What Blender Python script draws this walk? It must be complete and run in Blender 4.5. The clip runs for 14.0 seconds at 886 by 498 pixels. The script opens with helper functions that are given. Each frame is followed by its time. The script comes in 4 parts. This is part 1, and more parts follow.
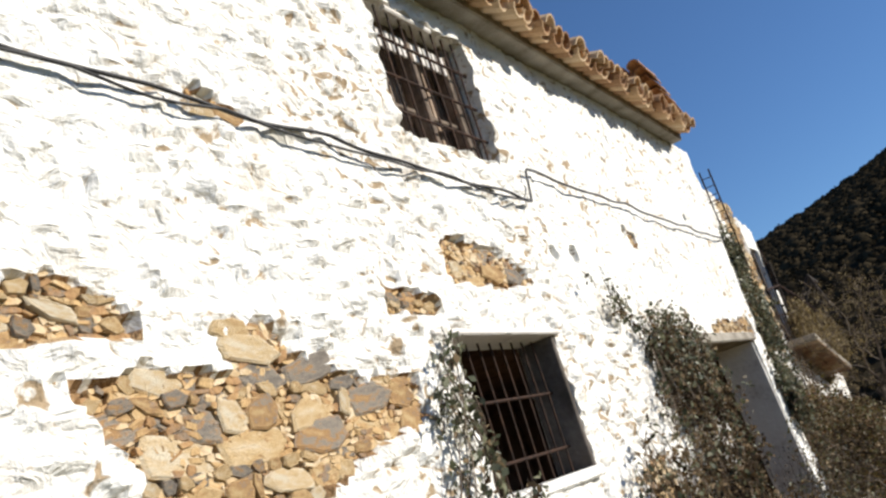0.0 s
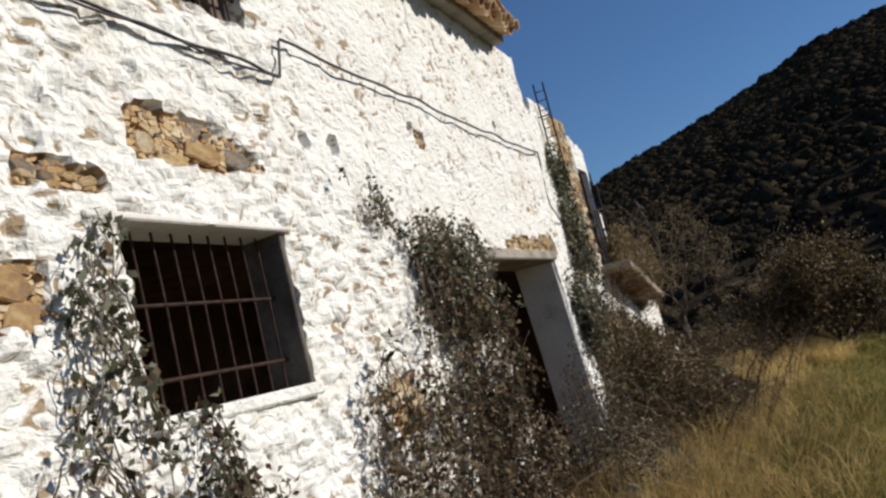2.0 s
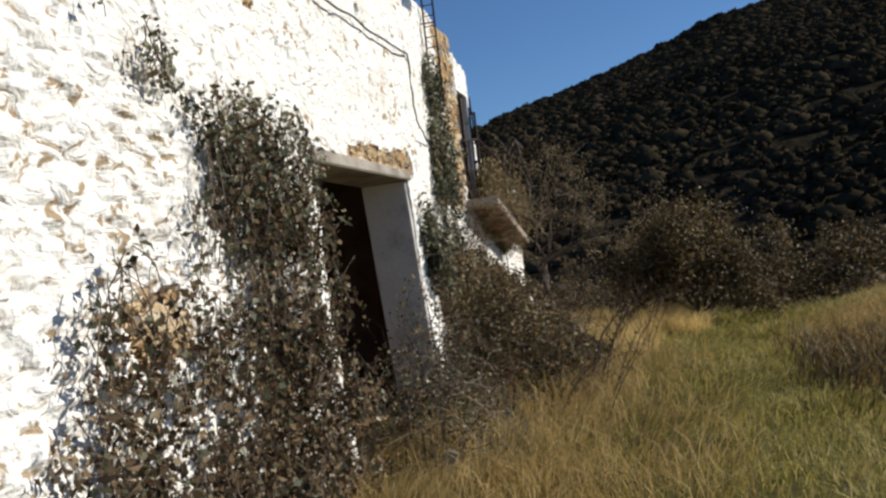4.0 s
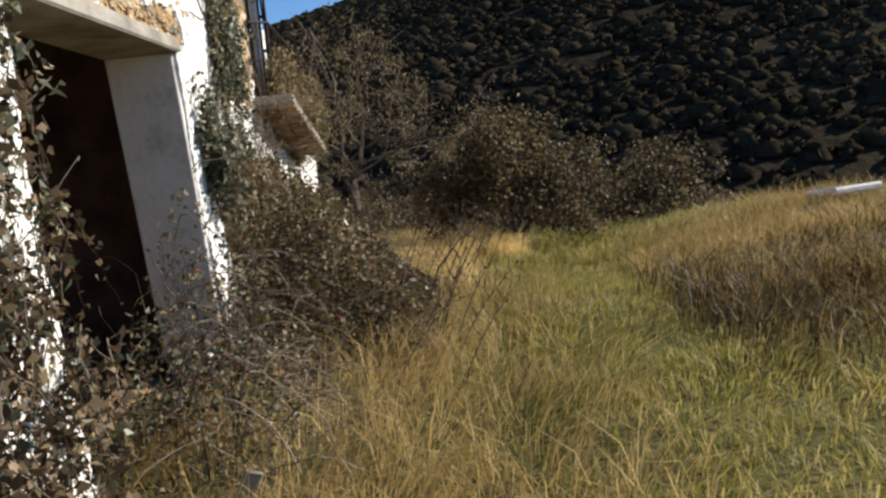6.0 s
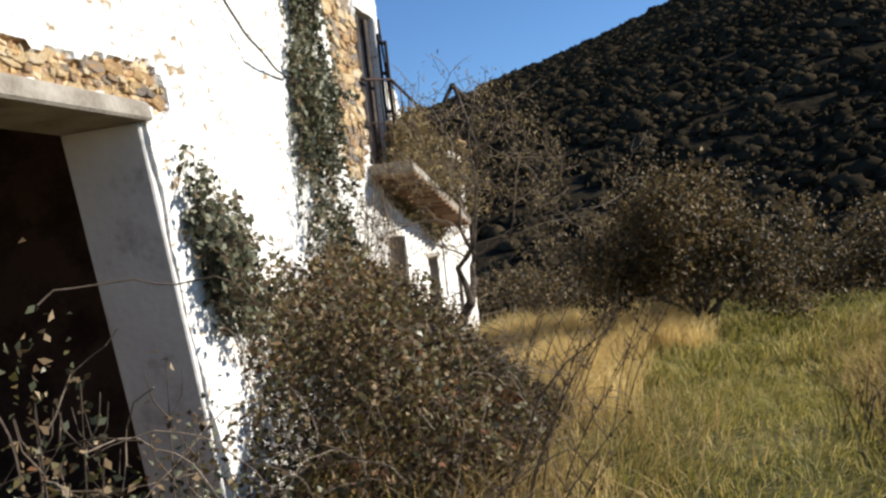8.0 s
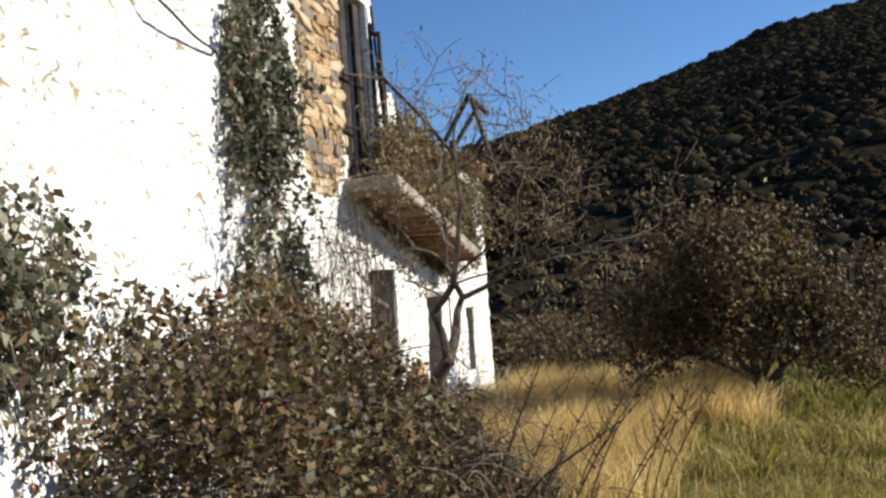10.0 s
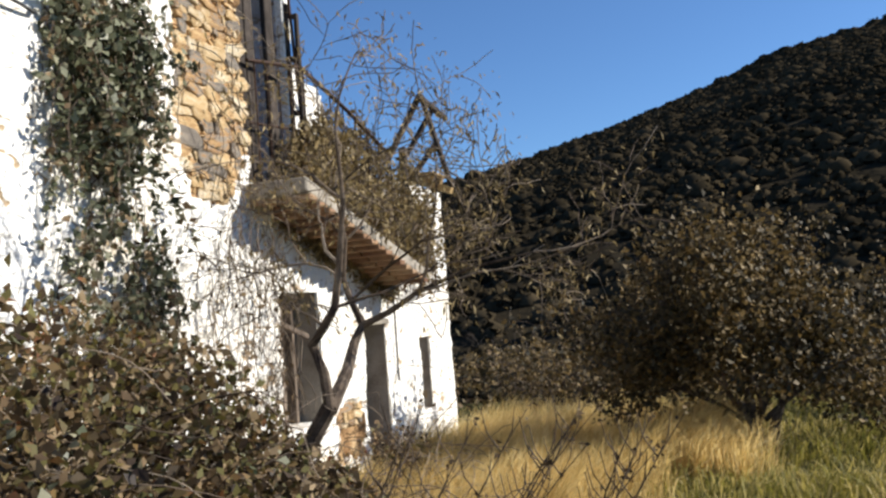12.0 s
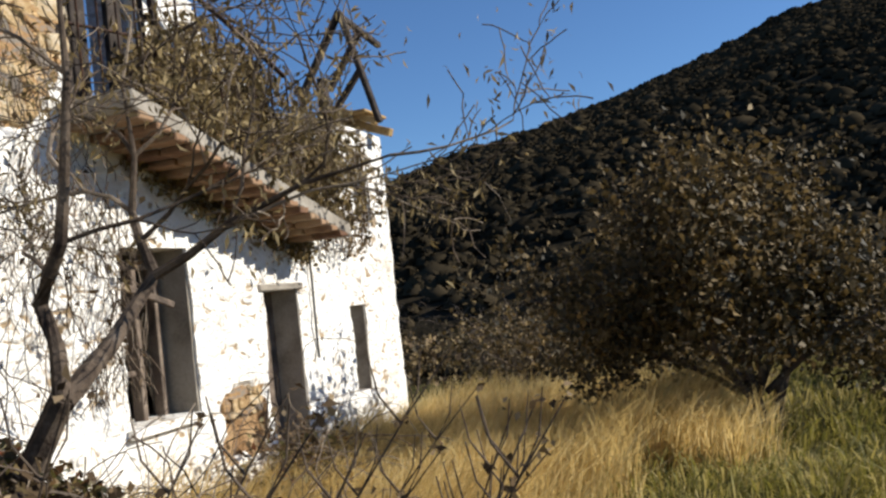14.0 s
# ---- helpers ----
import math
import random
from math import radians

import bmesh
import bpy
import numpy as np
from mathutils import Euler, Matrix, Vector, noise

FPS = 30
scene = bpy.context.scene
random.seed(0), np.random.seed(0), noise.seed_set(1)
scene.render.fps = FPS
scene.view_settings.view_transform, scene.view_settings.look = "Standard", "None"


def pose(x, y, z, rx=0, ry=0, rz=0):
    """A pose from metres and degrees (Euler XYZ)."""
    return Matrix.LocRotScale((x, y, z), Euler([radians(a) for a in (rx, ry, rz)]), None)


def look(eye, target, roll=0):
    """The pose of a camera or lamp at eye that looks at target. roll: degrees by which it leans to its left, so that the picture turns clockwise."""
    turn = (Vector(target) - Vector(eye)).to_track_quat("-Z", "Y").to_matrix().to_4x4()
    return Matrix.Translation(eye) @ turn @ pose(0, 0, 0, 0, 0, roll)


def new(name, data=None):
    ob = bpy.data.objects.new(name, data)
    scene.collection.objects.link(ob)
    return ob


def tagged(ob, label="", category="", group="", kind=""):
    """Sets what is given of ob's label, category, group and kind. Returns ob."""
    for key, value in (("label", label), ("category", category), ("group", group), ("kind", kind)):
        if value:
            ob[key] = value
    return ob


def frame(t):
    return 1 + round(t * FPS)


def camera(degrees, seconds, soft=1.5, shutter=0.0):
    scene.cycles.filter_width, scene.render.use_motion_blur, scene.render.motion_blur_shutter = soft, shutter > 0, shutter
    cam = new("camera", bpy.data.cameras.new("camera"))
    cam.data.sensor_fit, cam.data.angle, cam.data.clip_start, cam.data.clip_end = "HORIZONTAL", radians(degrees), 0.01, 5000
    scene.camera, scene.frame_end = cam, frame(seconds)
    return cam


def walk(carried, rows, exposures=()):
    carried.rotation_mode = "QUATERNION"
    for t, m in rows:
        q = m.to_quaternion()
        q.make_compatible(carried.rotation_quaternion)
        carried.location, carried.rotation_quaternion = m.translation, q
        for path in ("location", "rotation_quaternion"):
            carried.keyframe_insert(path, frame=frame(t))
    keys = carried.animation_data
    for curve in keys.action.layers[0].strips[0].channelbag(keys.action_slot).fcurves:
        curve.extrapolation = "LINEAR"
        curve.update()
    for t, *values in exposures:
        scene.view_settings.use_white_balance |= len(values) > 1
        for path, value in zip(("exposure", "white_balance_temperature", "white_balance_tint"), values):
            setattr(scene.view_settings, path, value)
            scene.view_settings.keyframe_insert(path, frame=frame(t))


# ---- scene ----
cam = camera(53.0, 14.0, soft=2.5)
PATH = [
    (0, (2.481, 0.113, 1.89), (1.563, 1.815, 2.401), -17.4),
    (0.5, (2.545, 0.452, 1.854), (1.663, 2.132, 2.489), -14.2),
    (1, (2.617, 0.807, 1.813), (1.829, 2.528, 2.461), -12.8),
    (1.5, (2.734, 1.01, 1.798), (1.979, 2.8, 2.274), -13.7),
    (2, (2.828, 1.257, 1.745), (2.1, 3.105, 1.978), -13.8),
    (2.5, (2.857, 1.546, 1.7), (2.221, 3.438, 1.825), -10.3),
    (3, (2.891, 1.838, 1.659), (2.325, 3.749, 1.828), -7.6),
    (5.5, (2.036, 4.811, 1.673), (1.81, 6.786, 1.447), -5.6),
    (6, (1.926, 5.348, 1.64), (1.896, 7.336, 1.43), -5.5),
    (6.5, (2.047, 5.844, 1.692), (2.034, 7.836, 1.507), -5.2),
    (7, (2.163, 6.476, 1.683), (2.03, 8.467, 1.553), -5.8),
    (7.5, (2.396, 7.101, 1.786), (2.095, 9.077, 1.726), -4.9),
    (8, (2.691, 7.659, 1.792), (2.199, 9.597, 1.753), -6.5),
    (10.5, (2.716, 10.33, 1.581), (2.122, 12.238, 1.652), -4.1),
    (11, (2.753, 10.687, 1.483), (2.165, 12.599, 1.519), -4.3),
    (11.5, (2.831, 11.128, 1.495), (2.238, 13.037, 1.562), -4.0),
    (12, (2.95, 11.517, 1.581), (2.341, 13.417, 1.709), -4.5),
    (12.5, (3.1, 11.918, 1.522), (2.472, 13.817, 1.563), -4.2),
    (13, (3.025, 12.342, 1.537), (2.437, 14.252, 1.477), -4.0),
    (13.5, (3.073, 12.844, 1.475), (2.475, 14.753, 1.493), -4.9),
    (14, (3.127, 13.452, 1.324), (2.487, 15.345, 1.407), -6.3),
]
walk(cam, [(t, look(eye, target, roll)) for t, eye, target, roll in PATH], [(0, 0.42), (0.5, 0.3), (1.5, -0.08), (3, -0.1), (5.5, 0.66), (6, 0.66), (6.5, 0.6), (7.5, 0.72), (8, 0.72), (10.5, 0.62), (11.5, 0.58), (12, 0.74), (12.5, 0.8), (13, 0.78), (14, 0.48)])

# ---- light ----
SUN_AZ, SUN_EL = 22.0, 29.0          # degrees from +x towards +y, and above the horizon
world = bpy.data.worlds.new("world")
scene.world = world
world.use_nodes = True
wn = world.node_tree
sky = wn.nodes.new("ShaderNodeTexSky")
sky.sky_type, sky.sun_disc = "NISHITA", False
sky.sun_elevation, sky.sun_rotation = radians(SUN_EL), radians(90 - SUN_AZ)
sky.dust_density, sky.ozone_density, sky.altitude = 0.0, 8.0, 800
wn.links.new(sky.outputs[0], wn.nodes["Background"].inputs[0])
wn.nodes["Background"].inputs[1].default_value = 0.09
sd = bpy.data.lights.new("sun", "SUN")
sd.energy, sd.angle, sd.color = 4.8, radians(0.5), (1.0, 0.94, 0.84)
sun = new("sun", sd)
sv = Vector((math.cos(radians(SUN_AZ)) * math.cos(radians(SUN_EL)), math.sin(radians(SUN_AZ)) * math.cos(radians(SUN_EL)), math.sin(radians(SUN_EL))))
sun.matrix_world = look(sv * 50, (0, 0, 0))


# ---- materials ----
def mat(name, stops, scale=3.0, fine=40.0, rough=0.9, bump=0.3, dist=0.02, metal=0.0, rnd="", spread=0.35, trans=0.0):
    """Noise-driven colours at two scales with a fine relief. rnd: 'object' or 'island' shifts the colour from piece to piece."""
    m = bpy.data.materials.new(name)
    m.use_nodes = True
    nt = m.node_tree
    N, L = nt.nodes.new, nt.links.new
    b = nt.nodes["Principled BSDF"]
    co = N("ShaderNodeTexCoord")
    n1, n2 = N("ShaderNodeTexNoise"), N("ShaderNodeTexNoise")
    for n, sc in ((n1, scale), (n2, fine)):
        n.inputs["Scale"].default_value = sc
        n.inputs["Detail"].default_value = 6
        L(co.outputs["Object"], n.inputs["Vector"])
    mix = N("ShaderNodeMath")
    mix.operation = "MULTIPLY_ADD"
    mix.inputs[1].default_value = 0.35
    L(n2.outputs[0], mix.inputs[0])
    sub = N("ShaderNodeMath")
    sub.operation = "SUBTRACT"
    sub.inputs[1].default_value = 0.175
    L(n1.outputs[0], sub.inputs[0])
    L(sub.outputs[0], mix.inputs[2])
    fac = mix.outputs[0]
    if rnd:
        info = N("ShaderNodeObjectInfo") if rnd == "object" else N("ShaderNodeNewGeometry")
        r = N("ShaderNodeMath")
        r.operation = "MULTIPLY_ADD"
        r.inputs[1].default_value = 2 * spread
        L(info.outputs["Random" if rnd == "object" else "Random Per Island"], r.inputs[0])
        s2 = N("ShaderNodeMath")
        s2.operation = "SUBTRACT"
        s2.inputs[1].default_value = spread
        L(fac, s2.inputs[0])
        L(s2.outputs[0], r.inputs[2])
        fac = r.outputs[0]
    ramp = N("ShaderNodeValToRGB")
    els = ramp.color_ramp.elements
    while len(els) < len(stops):
        els.new(0.5)
    for e, (p, c) in zip(els, stops):
        e.position, e.color = p, (*c, 1)
    L(fac, ramp.inputs[0])
    L(ramp.outputs[0], b.inputs["Base Color"])
    b.inputs["Roughness"].default_value, b.inputs["Metallic"].default_value = rough, metal
    b.inputs["Specular IOR Level"].default_value = 0.0 if rough >= 1 else (0.2 if rough > 0.7 else 0.4)
    if bump:
        bp = N("ShaderNodeBump")
        bp.inputs["Strength"].default_value, bp.inputs["Distance"].default_value = bump, dist
        L(n2.outputs[0], bp.inputs["Height"])
        L(bp.outputs[0], b.inputs["Normal"])
    if trans:
        tr, ms = N("ShaderNodeBsdfTranslucent"), N("ShaderNodeMixShader")
        L(ramp.outputs[0], tr.inputs[0])
        ms.inputs[0].default_value = trans
        L(b.outputs[0], ms.inputs[1])
        L(tr.outputs[0], ms.inputs[2])
        L(ms.outputs[0], nt.nodes["Material Output"].inputs[0])
    return m


def whitewash():
    """Layered lime wash: bright coats, weathered patches, small flaked slits that show earth, and a fine trowelled relief."""
    m = mat("whitewash", [(0.22, (0.56, 0.49, 0.38)), (0.33, (0.74, 0.70, 0.63)), (0.45, (0.82, 0.80, 0.75)), (0.8, (0.86, 0.85, 0.81))], 1.6, 26, 0.95, 0.6, 0.02)
    nt = m.node_tree
    N, L = nt.nodes.new, nt.links.new
    b = nt.nodes["Principled BSDF"]
    old = b.inputs["Base Color"].links[0].from_socket
    co = N("ShaderNodeTexCoord")
    mp = N("ShaderNodeMapping")
    mp.inputs["Scale"].default_value = (1.0, 0.75, 1.25)
    mp.inputs["Rotation"].default_value = (0.5, 0, 0)
    L(co.outputs["Object"], mp.inputs[0])
    n, big = N("ShaderNodeTexNoise"), N("ShaderNodeTexNoise")
    n.inputs["Scale"].default_value, n.inputs["Detail"].default_value, n.inputs["Distortion"].default_value = 9.0, 5, 1.2
    big.inputs["Scale"].default_value, big.inputs["Detail"].default_value = 1.1, 3
    L(mp.outputs[0], n.inputs["Vector"])
    L(co.outputs["Object"], big.inputs["Vector"])
    add = N("ShaderNodeMath")
    add.operation = "MULTIPLY_ADD"
    add.inputs[1].default_value = 0.35
    L(big.outputs[0], add.inputs[0])
    L(n.outputs[0], add.inputs[2])
    r = N("ShaderNodeValToRGB")
    r.color_ramp.elements[0].position, r.color_ramp.elements[1].position = 0.765, 0.84
    L(add.outputs[0], r.inputs[0])
    mx = N("ShaderNodeMix")
    mx.data_type = "RGBA"
    mx.inputs["B"].default_value = (0.36, 0.27, 0.17, 1)
    L(r.outputs[0], mx.inputs["Factor"])
    L(old, mx.inputs["A"])
    L(mx.outputs["Result"], b.inputs["Base Color"])
    bp = N("ShaderNodeBump")
    bp.invert = True
    bp.inputs["Strength"].default_value, bp.inputs["Distance"].default_value = 0.9, 0.05
    L(add.outputs[0], bp.inputs["Height"])
    L(b.inputs["Normal"].links[0].from_socket, bp.inputs["Normal"])
    L(bp.outputs[0], b.inputs["Normal"])
    return m


WHITE = whitewash()
BACKING = mat("earth_mortar", [(0.3, (0.16, 0.09, 0.045)), (0.5, (0.33, 0.21, 0.11)), (0.7, (0.46, 0.33, 0.19))], 6, 40, 1, 0.8, 0.03)
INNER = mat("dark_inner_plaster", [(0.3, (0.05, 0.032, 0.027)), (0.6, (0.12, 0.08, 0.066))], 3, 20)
REVEAL = mat("grey_plaster", [(0.25, (0.42, 0.37, 0.33)), (0.42, (0.68, 0.64, 0.60)), (0.8, (0.80, 0.77, 0.72))], 2.5, 18, 0.95, 0.4)
STONE = mat("rubble_stone", [(0.02, (0.19, 0.165, 0.14)), (0.22, (0.30, 0.26, 0.21)), (0.34, (0.38, 0.22, 0.10)), (0.55, (0.52, 0.36, 0.18)), (0.78, (0.60, 0.46, 0.28)), (1, (0.66, 0.58, 0.44))], 5, 35, 0.9, 0.7, 0.02, rnd="object", spread=0.42)
TILE = mat("clay_tile", [(0.1, (0.20, 0.11, 0.06)), (0.4, (0.40, 0.24, 0.13)), (0.6, (0.52, 0.35, 0.20)), (0.9, (0.58, 0.45, 0.30))], 5, 45, 0.9, 0.5, 0.01, rnd="object", spread=0.3)
BRICK = mat("red_brick", [(0.1, (0.15, 0.08, 0.05)), (0.5, (0.28, 0.17, 0.10)), (0.9, (0.38, 0.27, 0.17))], 6, 50, 0.95, 0.5, 0.01, rnd="object", spread=0.25)
CONC = mat("old_concrete", [(0.25, (0.17, 0.145, 0.115)), (0.5, (0.30, 0.27, 0.225)), (0.8, (0.42, 0.385, 0.33))], 4, 40, 0.95, 0.5, 0.01)
WOOD = mat("grey_weathered_wood", [(0.3, (0.07, 0.055, 0.045)), (0.55, (0.17, 0.13, 0.10)), (0.8, (0.27, 0.22, 0.17))], 8, 60, 0.85, 0.4, 0.01)
DARKWOOD = mat("dark_old_timber", [(0.3, (0.02, 0.016, 0.014)), (0.55, (0.05, 0.04, 0.034)), (0.8, (0.10, 0.08, 0.065))], 8, 60, 0.85, 0.4, 0.01)
YWOOD = mat("ochre_timber", [(0.3, (0.22, 0.14, 0.06)), (0.7, (0.42, 0.29, 0.13))], 8, 60, 0.85, 0.4, 0.01)
# Shade of the lower window's far reveal, put into a darker plaster colour.
SHADED_REVEAL = mat("shaded_plaster", [(0.25, (0.06, 0.05, 0.042)), (0.5, (0.13, 0.11, 0.095)), (0.8, (0.22, 0.19, 0.165))], 3, 25, 0.95, 0.4)
IRON = mat("rusty_iron", [(0.3, (0.02, 0.014, 0.012)), (0.55, (0.05, 0.028, 0.02)), (0.8, (0.10, 0.05, 0.03))], 15, 80, 0.75, 0.3, 0.005, metal=0.3)
CABLE = mat("black_cable", [(0.3, (0.015, 0.015, 0.015)), (0.7, (0.05, 0.05, 0.05))], 10, 60, 0.6, 0.1)
CURTAIN = mat("faded_cloth", [(0.3, (0.20, 0.14, 0.10)), (0.7, (0.38, 0.29, 0.22))], 4, 40, 0.95, 0.2)
BARK = mat("bark", [(0.3, (0.035, 0.025, 0.02)), (0.55, (0.10, 0.075, 0.055)), (0.8, (0.19, 0.15, 0.115))], 9, 60, 0.95, 0.6, 0.01)
TWIG = mat("dry_twigs", [(0.25, (0.06, 0.044, 0.032)), (0.5, (0.12, 0.09, 0.066)), (0.85, (0.26, 0.21, 0.16))], 9, 60, 0.95, 0.3, rnd="island", spread=0.3)
IVY = mat("ivy_leaf", [(0.1, (0.022, 0.03, 0.014)), (0.4, (0.095, 0.105, 0.058)), (0.7, (0.20, 0.205, 0.125)), (1, (0.36, 0.335, 0.23))], 2, 20, 0.45, 0, rnd="island", spread=0.4, trans=0.25)
DEADLEAF = mat("dead_leaf", [(0.1, (0.04, 0.025, 0.014)), (0.45, (0.12, 0.08, 0.043)), (0.75, (0.22, 0.155, 0.085)), (1, (0.34, 0.26, 0.16))], 2, 20, 0.8, 0, rnd="island", spread=0.4, trans=0.2)
BRAMBLE = mat("bramble_leaf", [(0.05, (0.03, 0.018, 0.012)), (0.35, (0.10, 0.07, 0.03)), (0.6, (0.13, 0.12, 0.035)), (0.85, (0.17, 0.10, 0.04)), (1, (0.24, 0.08, 0.035))], 1.5, 20, 0.6, 0, rnd="island", spread=0.4, trans=0.3)
TREELEAF = mat("olive_leaf", [(0.1, (0.09, 0.065, 0.028)), (0.5, (0.20, 0.145, 0.06)), (0.9, (0.38, 0.29, 0.14))], 1.5, 20, 0.7, 0, rnd="island", spread=0.4, trans=0.35)
# The palest stop paints sparkling highlights into the colour of single leaves.
SHRUB = mat("shrub_leaf", [(0.1, (0.025, 0.022, 0.010)), (0.5, (0.09, 0.062, 0.022)), (0.82, (0.19, 0.125, 0.045)), (1, (0.36, 0.26, 0.12))], 0.8, 20, 0.7, 0, rnd="island", spread=0.4, trans=0.25)
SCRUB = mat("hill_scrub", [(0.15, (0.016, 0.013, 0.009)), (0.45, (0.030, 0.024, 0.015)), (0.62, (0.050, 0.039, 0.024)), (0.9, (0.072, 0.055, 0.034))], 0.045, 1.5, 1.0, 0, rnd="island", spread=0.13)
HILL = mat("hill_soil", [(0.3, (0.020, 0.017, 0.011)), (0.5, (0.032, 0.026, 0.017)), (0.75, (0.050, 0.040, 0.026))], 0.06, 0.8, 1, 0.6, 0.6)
SOIL = mat("ground_turf", [(0.3, (0.05, 0.045, 0.02)), (0.5, (0.10, 0.095, 0.04)), (0.7, (0.17, 0.14, 0.065))], 0.7, 12, 1, 0.8, 0.05)
GREEN = mat("green_grass", [(0.1, (0.10, 0.10, 0.022)), (0.42, (0.25, 0.225, 0.042)), (0.7, (0.42, 0.34, 0.10)), (0.95, (0.60, 0.49, 0.22))], 0.6, 8, 0.7, 0, rnd="island", spread=0.35, trans=0.4)
STRAW = mat("dry_grass", [(0.1, (0.40, 0.28, 0.10)), (0.5, (0.68, 0.50, 0.19)), (0.9, (0.80, 0.66, 0.35))], 0.7, 8, 0.75, 0, rnd="island", spread=0.35, trans=0.6)
HAY = mat("pale_weeds", [(0.1, (0.20, 0.145, 0.06)), (0.5, (0.46, 0.315, 0.11)), (0.9, (0.66, 0.50, 0.24))], 0.7, 8, 0.8, 0, rnd="island", spread=0.35, trans=0.35)


# ---- mesh helpers ----
def finish(name, bm, material, parent=None, label="", smooth=False):
    me = bpy.data.meshes.new(name)
    bm.to_mesh(me)
    bm.free()
    if smooth:
        me.shade_smooth()
    me.materials.append(material)
    ob = new(name, me)
    if parent:
        ob.parent = parent
    if label:
        ob["label"] = label
    return ob


def part(name, bm, material, parent, label=""):
    return finish(name, bm, material, parent, label)


def thing(name, loc, label, category, group="", kind=""):
    ob = new(name)
    ob.location = loc
    ob.empty_display_size = 0.1
    return tagged(ob, label, category, group, kind)


def mesh_of(name, verts, faces, material, smooth=False):
    me = bpy.data.meshes.new(name)
    me.from_pydata(verts, [], faces)
    me.materials.append(material)
    if smooth:
        me.shade_smooth()
    return me


def quads_mesh(name, V, material, n=4):
    """V: (faces, n, 3) array of loose polygons."""
    me = bpy.data.meshes.new(name)
    k = len(V)
    me.vertices.add(k * n)
    me.vertices.foreach_set("co", np.ascontiguousarray(V, dtype=np.float32).ravel())
    me.loops.add(k * n)
    me.loops.foreach_set("vertex_index", np.arange(k * n, dtype=np.int32))
    me.polygons.add(k)
    me.polygons.foreach_set("loop_start", np.arange(0, k * n, n, dtype=np.int32))
    me.update(calc_edges=True)
    me.materials.append(material)
    return me


def add_box(bm, lo, hi, bevel=0.0, jitter=0.0, m=None):
    r = bmesh.ops.create_cube(bm, size=1.0)
    vs = r["verts"]
    lo, hi = Vector(lo), Vector(hi)
    for v in vs:
        v.co = Vector((lo[i] + (v.co[i] + 0.5) * (hi[i] - lo[i]) for i in range(3)))
        if jitter:
            v.co += Vector([random.uniform(-jitter, jitter) for _ in range(3)])
    if bevel:
        es = list({e for v in vs for e in v.link_edges})
        r = bmesh.ops.bevel(bm, geom=es, offset=bevel, segments=1, affect="EDGES")
        vs = list({v for f in r["faces"] for v in f.verts} | {v for v in vs if v.is_valid})
    if m is not None:
        for v in vs:
            v.co = m @ v.co
    return vs


def box(lo, hi, bevel=0.01, jitter=0.0, m=None):
    bm = bmesh.new()
    add_box(bm, lo, hi, bevel, jitter, m)
    return bm


def beam(a, b, w, h, bevel=0.008, up=(0, 0, 1)):
    """A squared timber from a to b."""
    a, b = Vector(a), Vector(b)
    d = b - a
    z = d.normalized()
    x = z.cross(Vector(up))
    x = x.normalized() if x.length > 1e-4 else Vector((1, 0, 0))
    y = z.cross(x)
    rot = Matrix((x, y, z)).transposed().to_4x4()
    return box((-w / 2, -h / 2, 0), (w / 2, h / 2, d.length), bevel, 0, Matrix.Translation(a) @ rot)


def add_tube(bm, pts, radii, sides=6):
    rings = []
    for i, p in enumerate(pts):
        a, b = Vector(pts[max(i - 1, 0)]), Vector(pts[min(i + 1, len(pts) - 1)])
        d = (b - a).normalized() if (b - a).length > 1e-6 else Vector((0, 0, 1))
        u = d.cross(Vector((0.31, 0.2, 0.93)))
        u = u.normalized() if u.length > 1e-3 else Vector((1, 0, 0))
        w = d.cross(u)
        r = radii[i] if hasattr(radii, "__len__") else radii
        rings.append([bm.verts.new(Vector(p) + (u * math.cos(2 * math.pi * k / sides) + w * math.sin(2 * math.pi * k / sides)) * r) for k in range(sides)])
    for r0, r1 in zip(rings, rings[1:]):
        for k in range(sides):
            bm.faces.new((r0[k], r0[(k + 1) % sides], r1[(k + 1) % sides], r1[k]))
    bm.faces.new(rings[0][::-1])
    bm.faces.new(rings[-1])


def tube(pts, radii, sides=6):
    bm = bmesh.new()
    add_tube(bm, pts, radii, sides)
    return bm


def leaves(rng, P, size, up=0.0, droop=0.0, aspect=0.62):
    """Folded leaf blades, two quads each, at the points P."""
    n = len(P)
    d = rng.normal(size=(n, 3))
    d[:, 2] -= droop
    d /= np.linalg.norm(d, axis=1)[:, None]
    s = np.cross(d, rng.normal(size=(n, 3)))
    s /= np.linalg.norm(s, axis=1)[:, None]
    nn = np.cross(d, s)
    L = size * rng.uniform(0.55, 1.3, n)[:, None]
    W = L * aspect * 0.5
    base, tip = P - d * L * 0.5, P + d * L * 0.5
    mid = P + nn * L * 0.06
    a, b = mid + s * W - d * L * 0.05 + nn * L * 0.1, mid - s * W - d * L * 0.05 + nn * L * 0.1
    return np.stack([base, a, tip, b], axis=1)


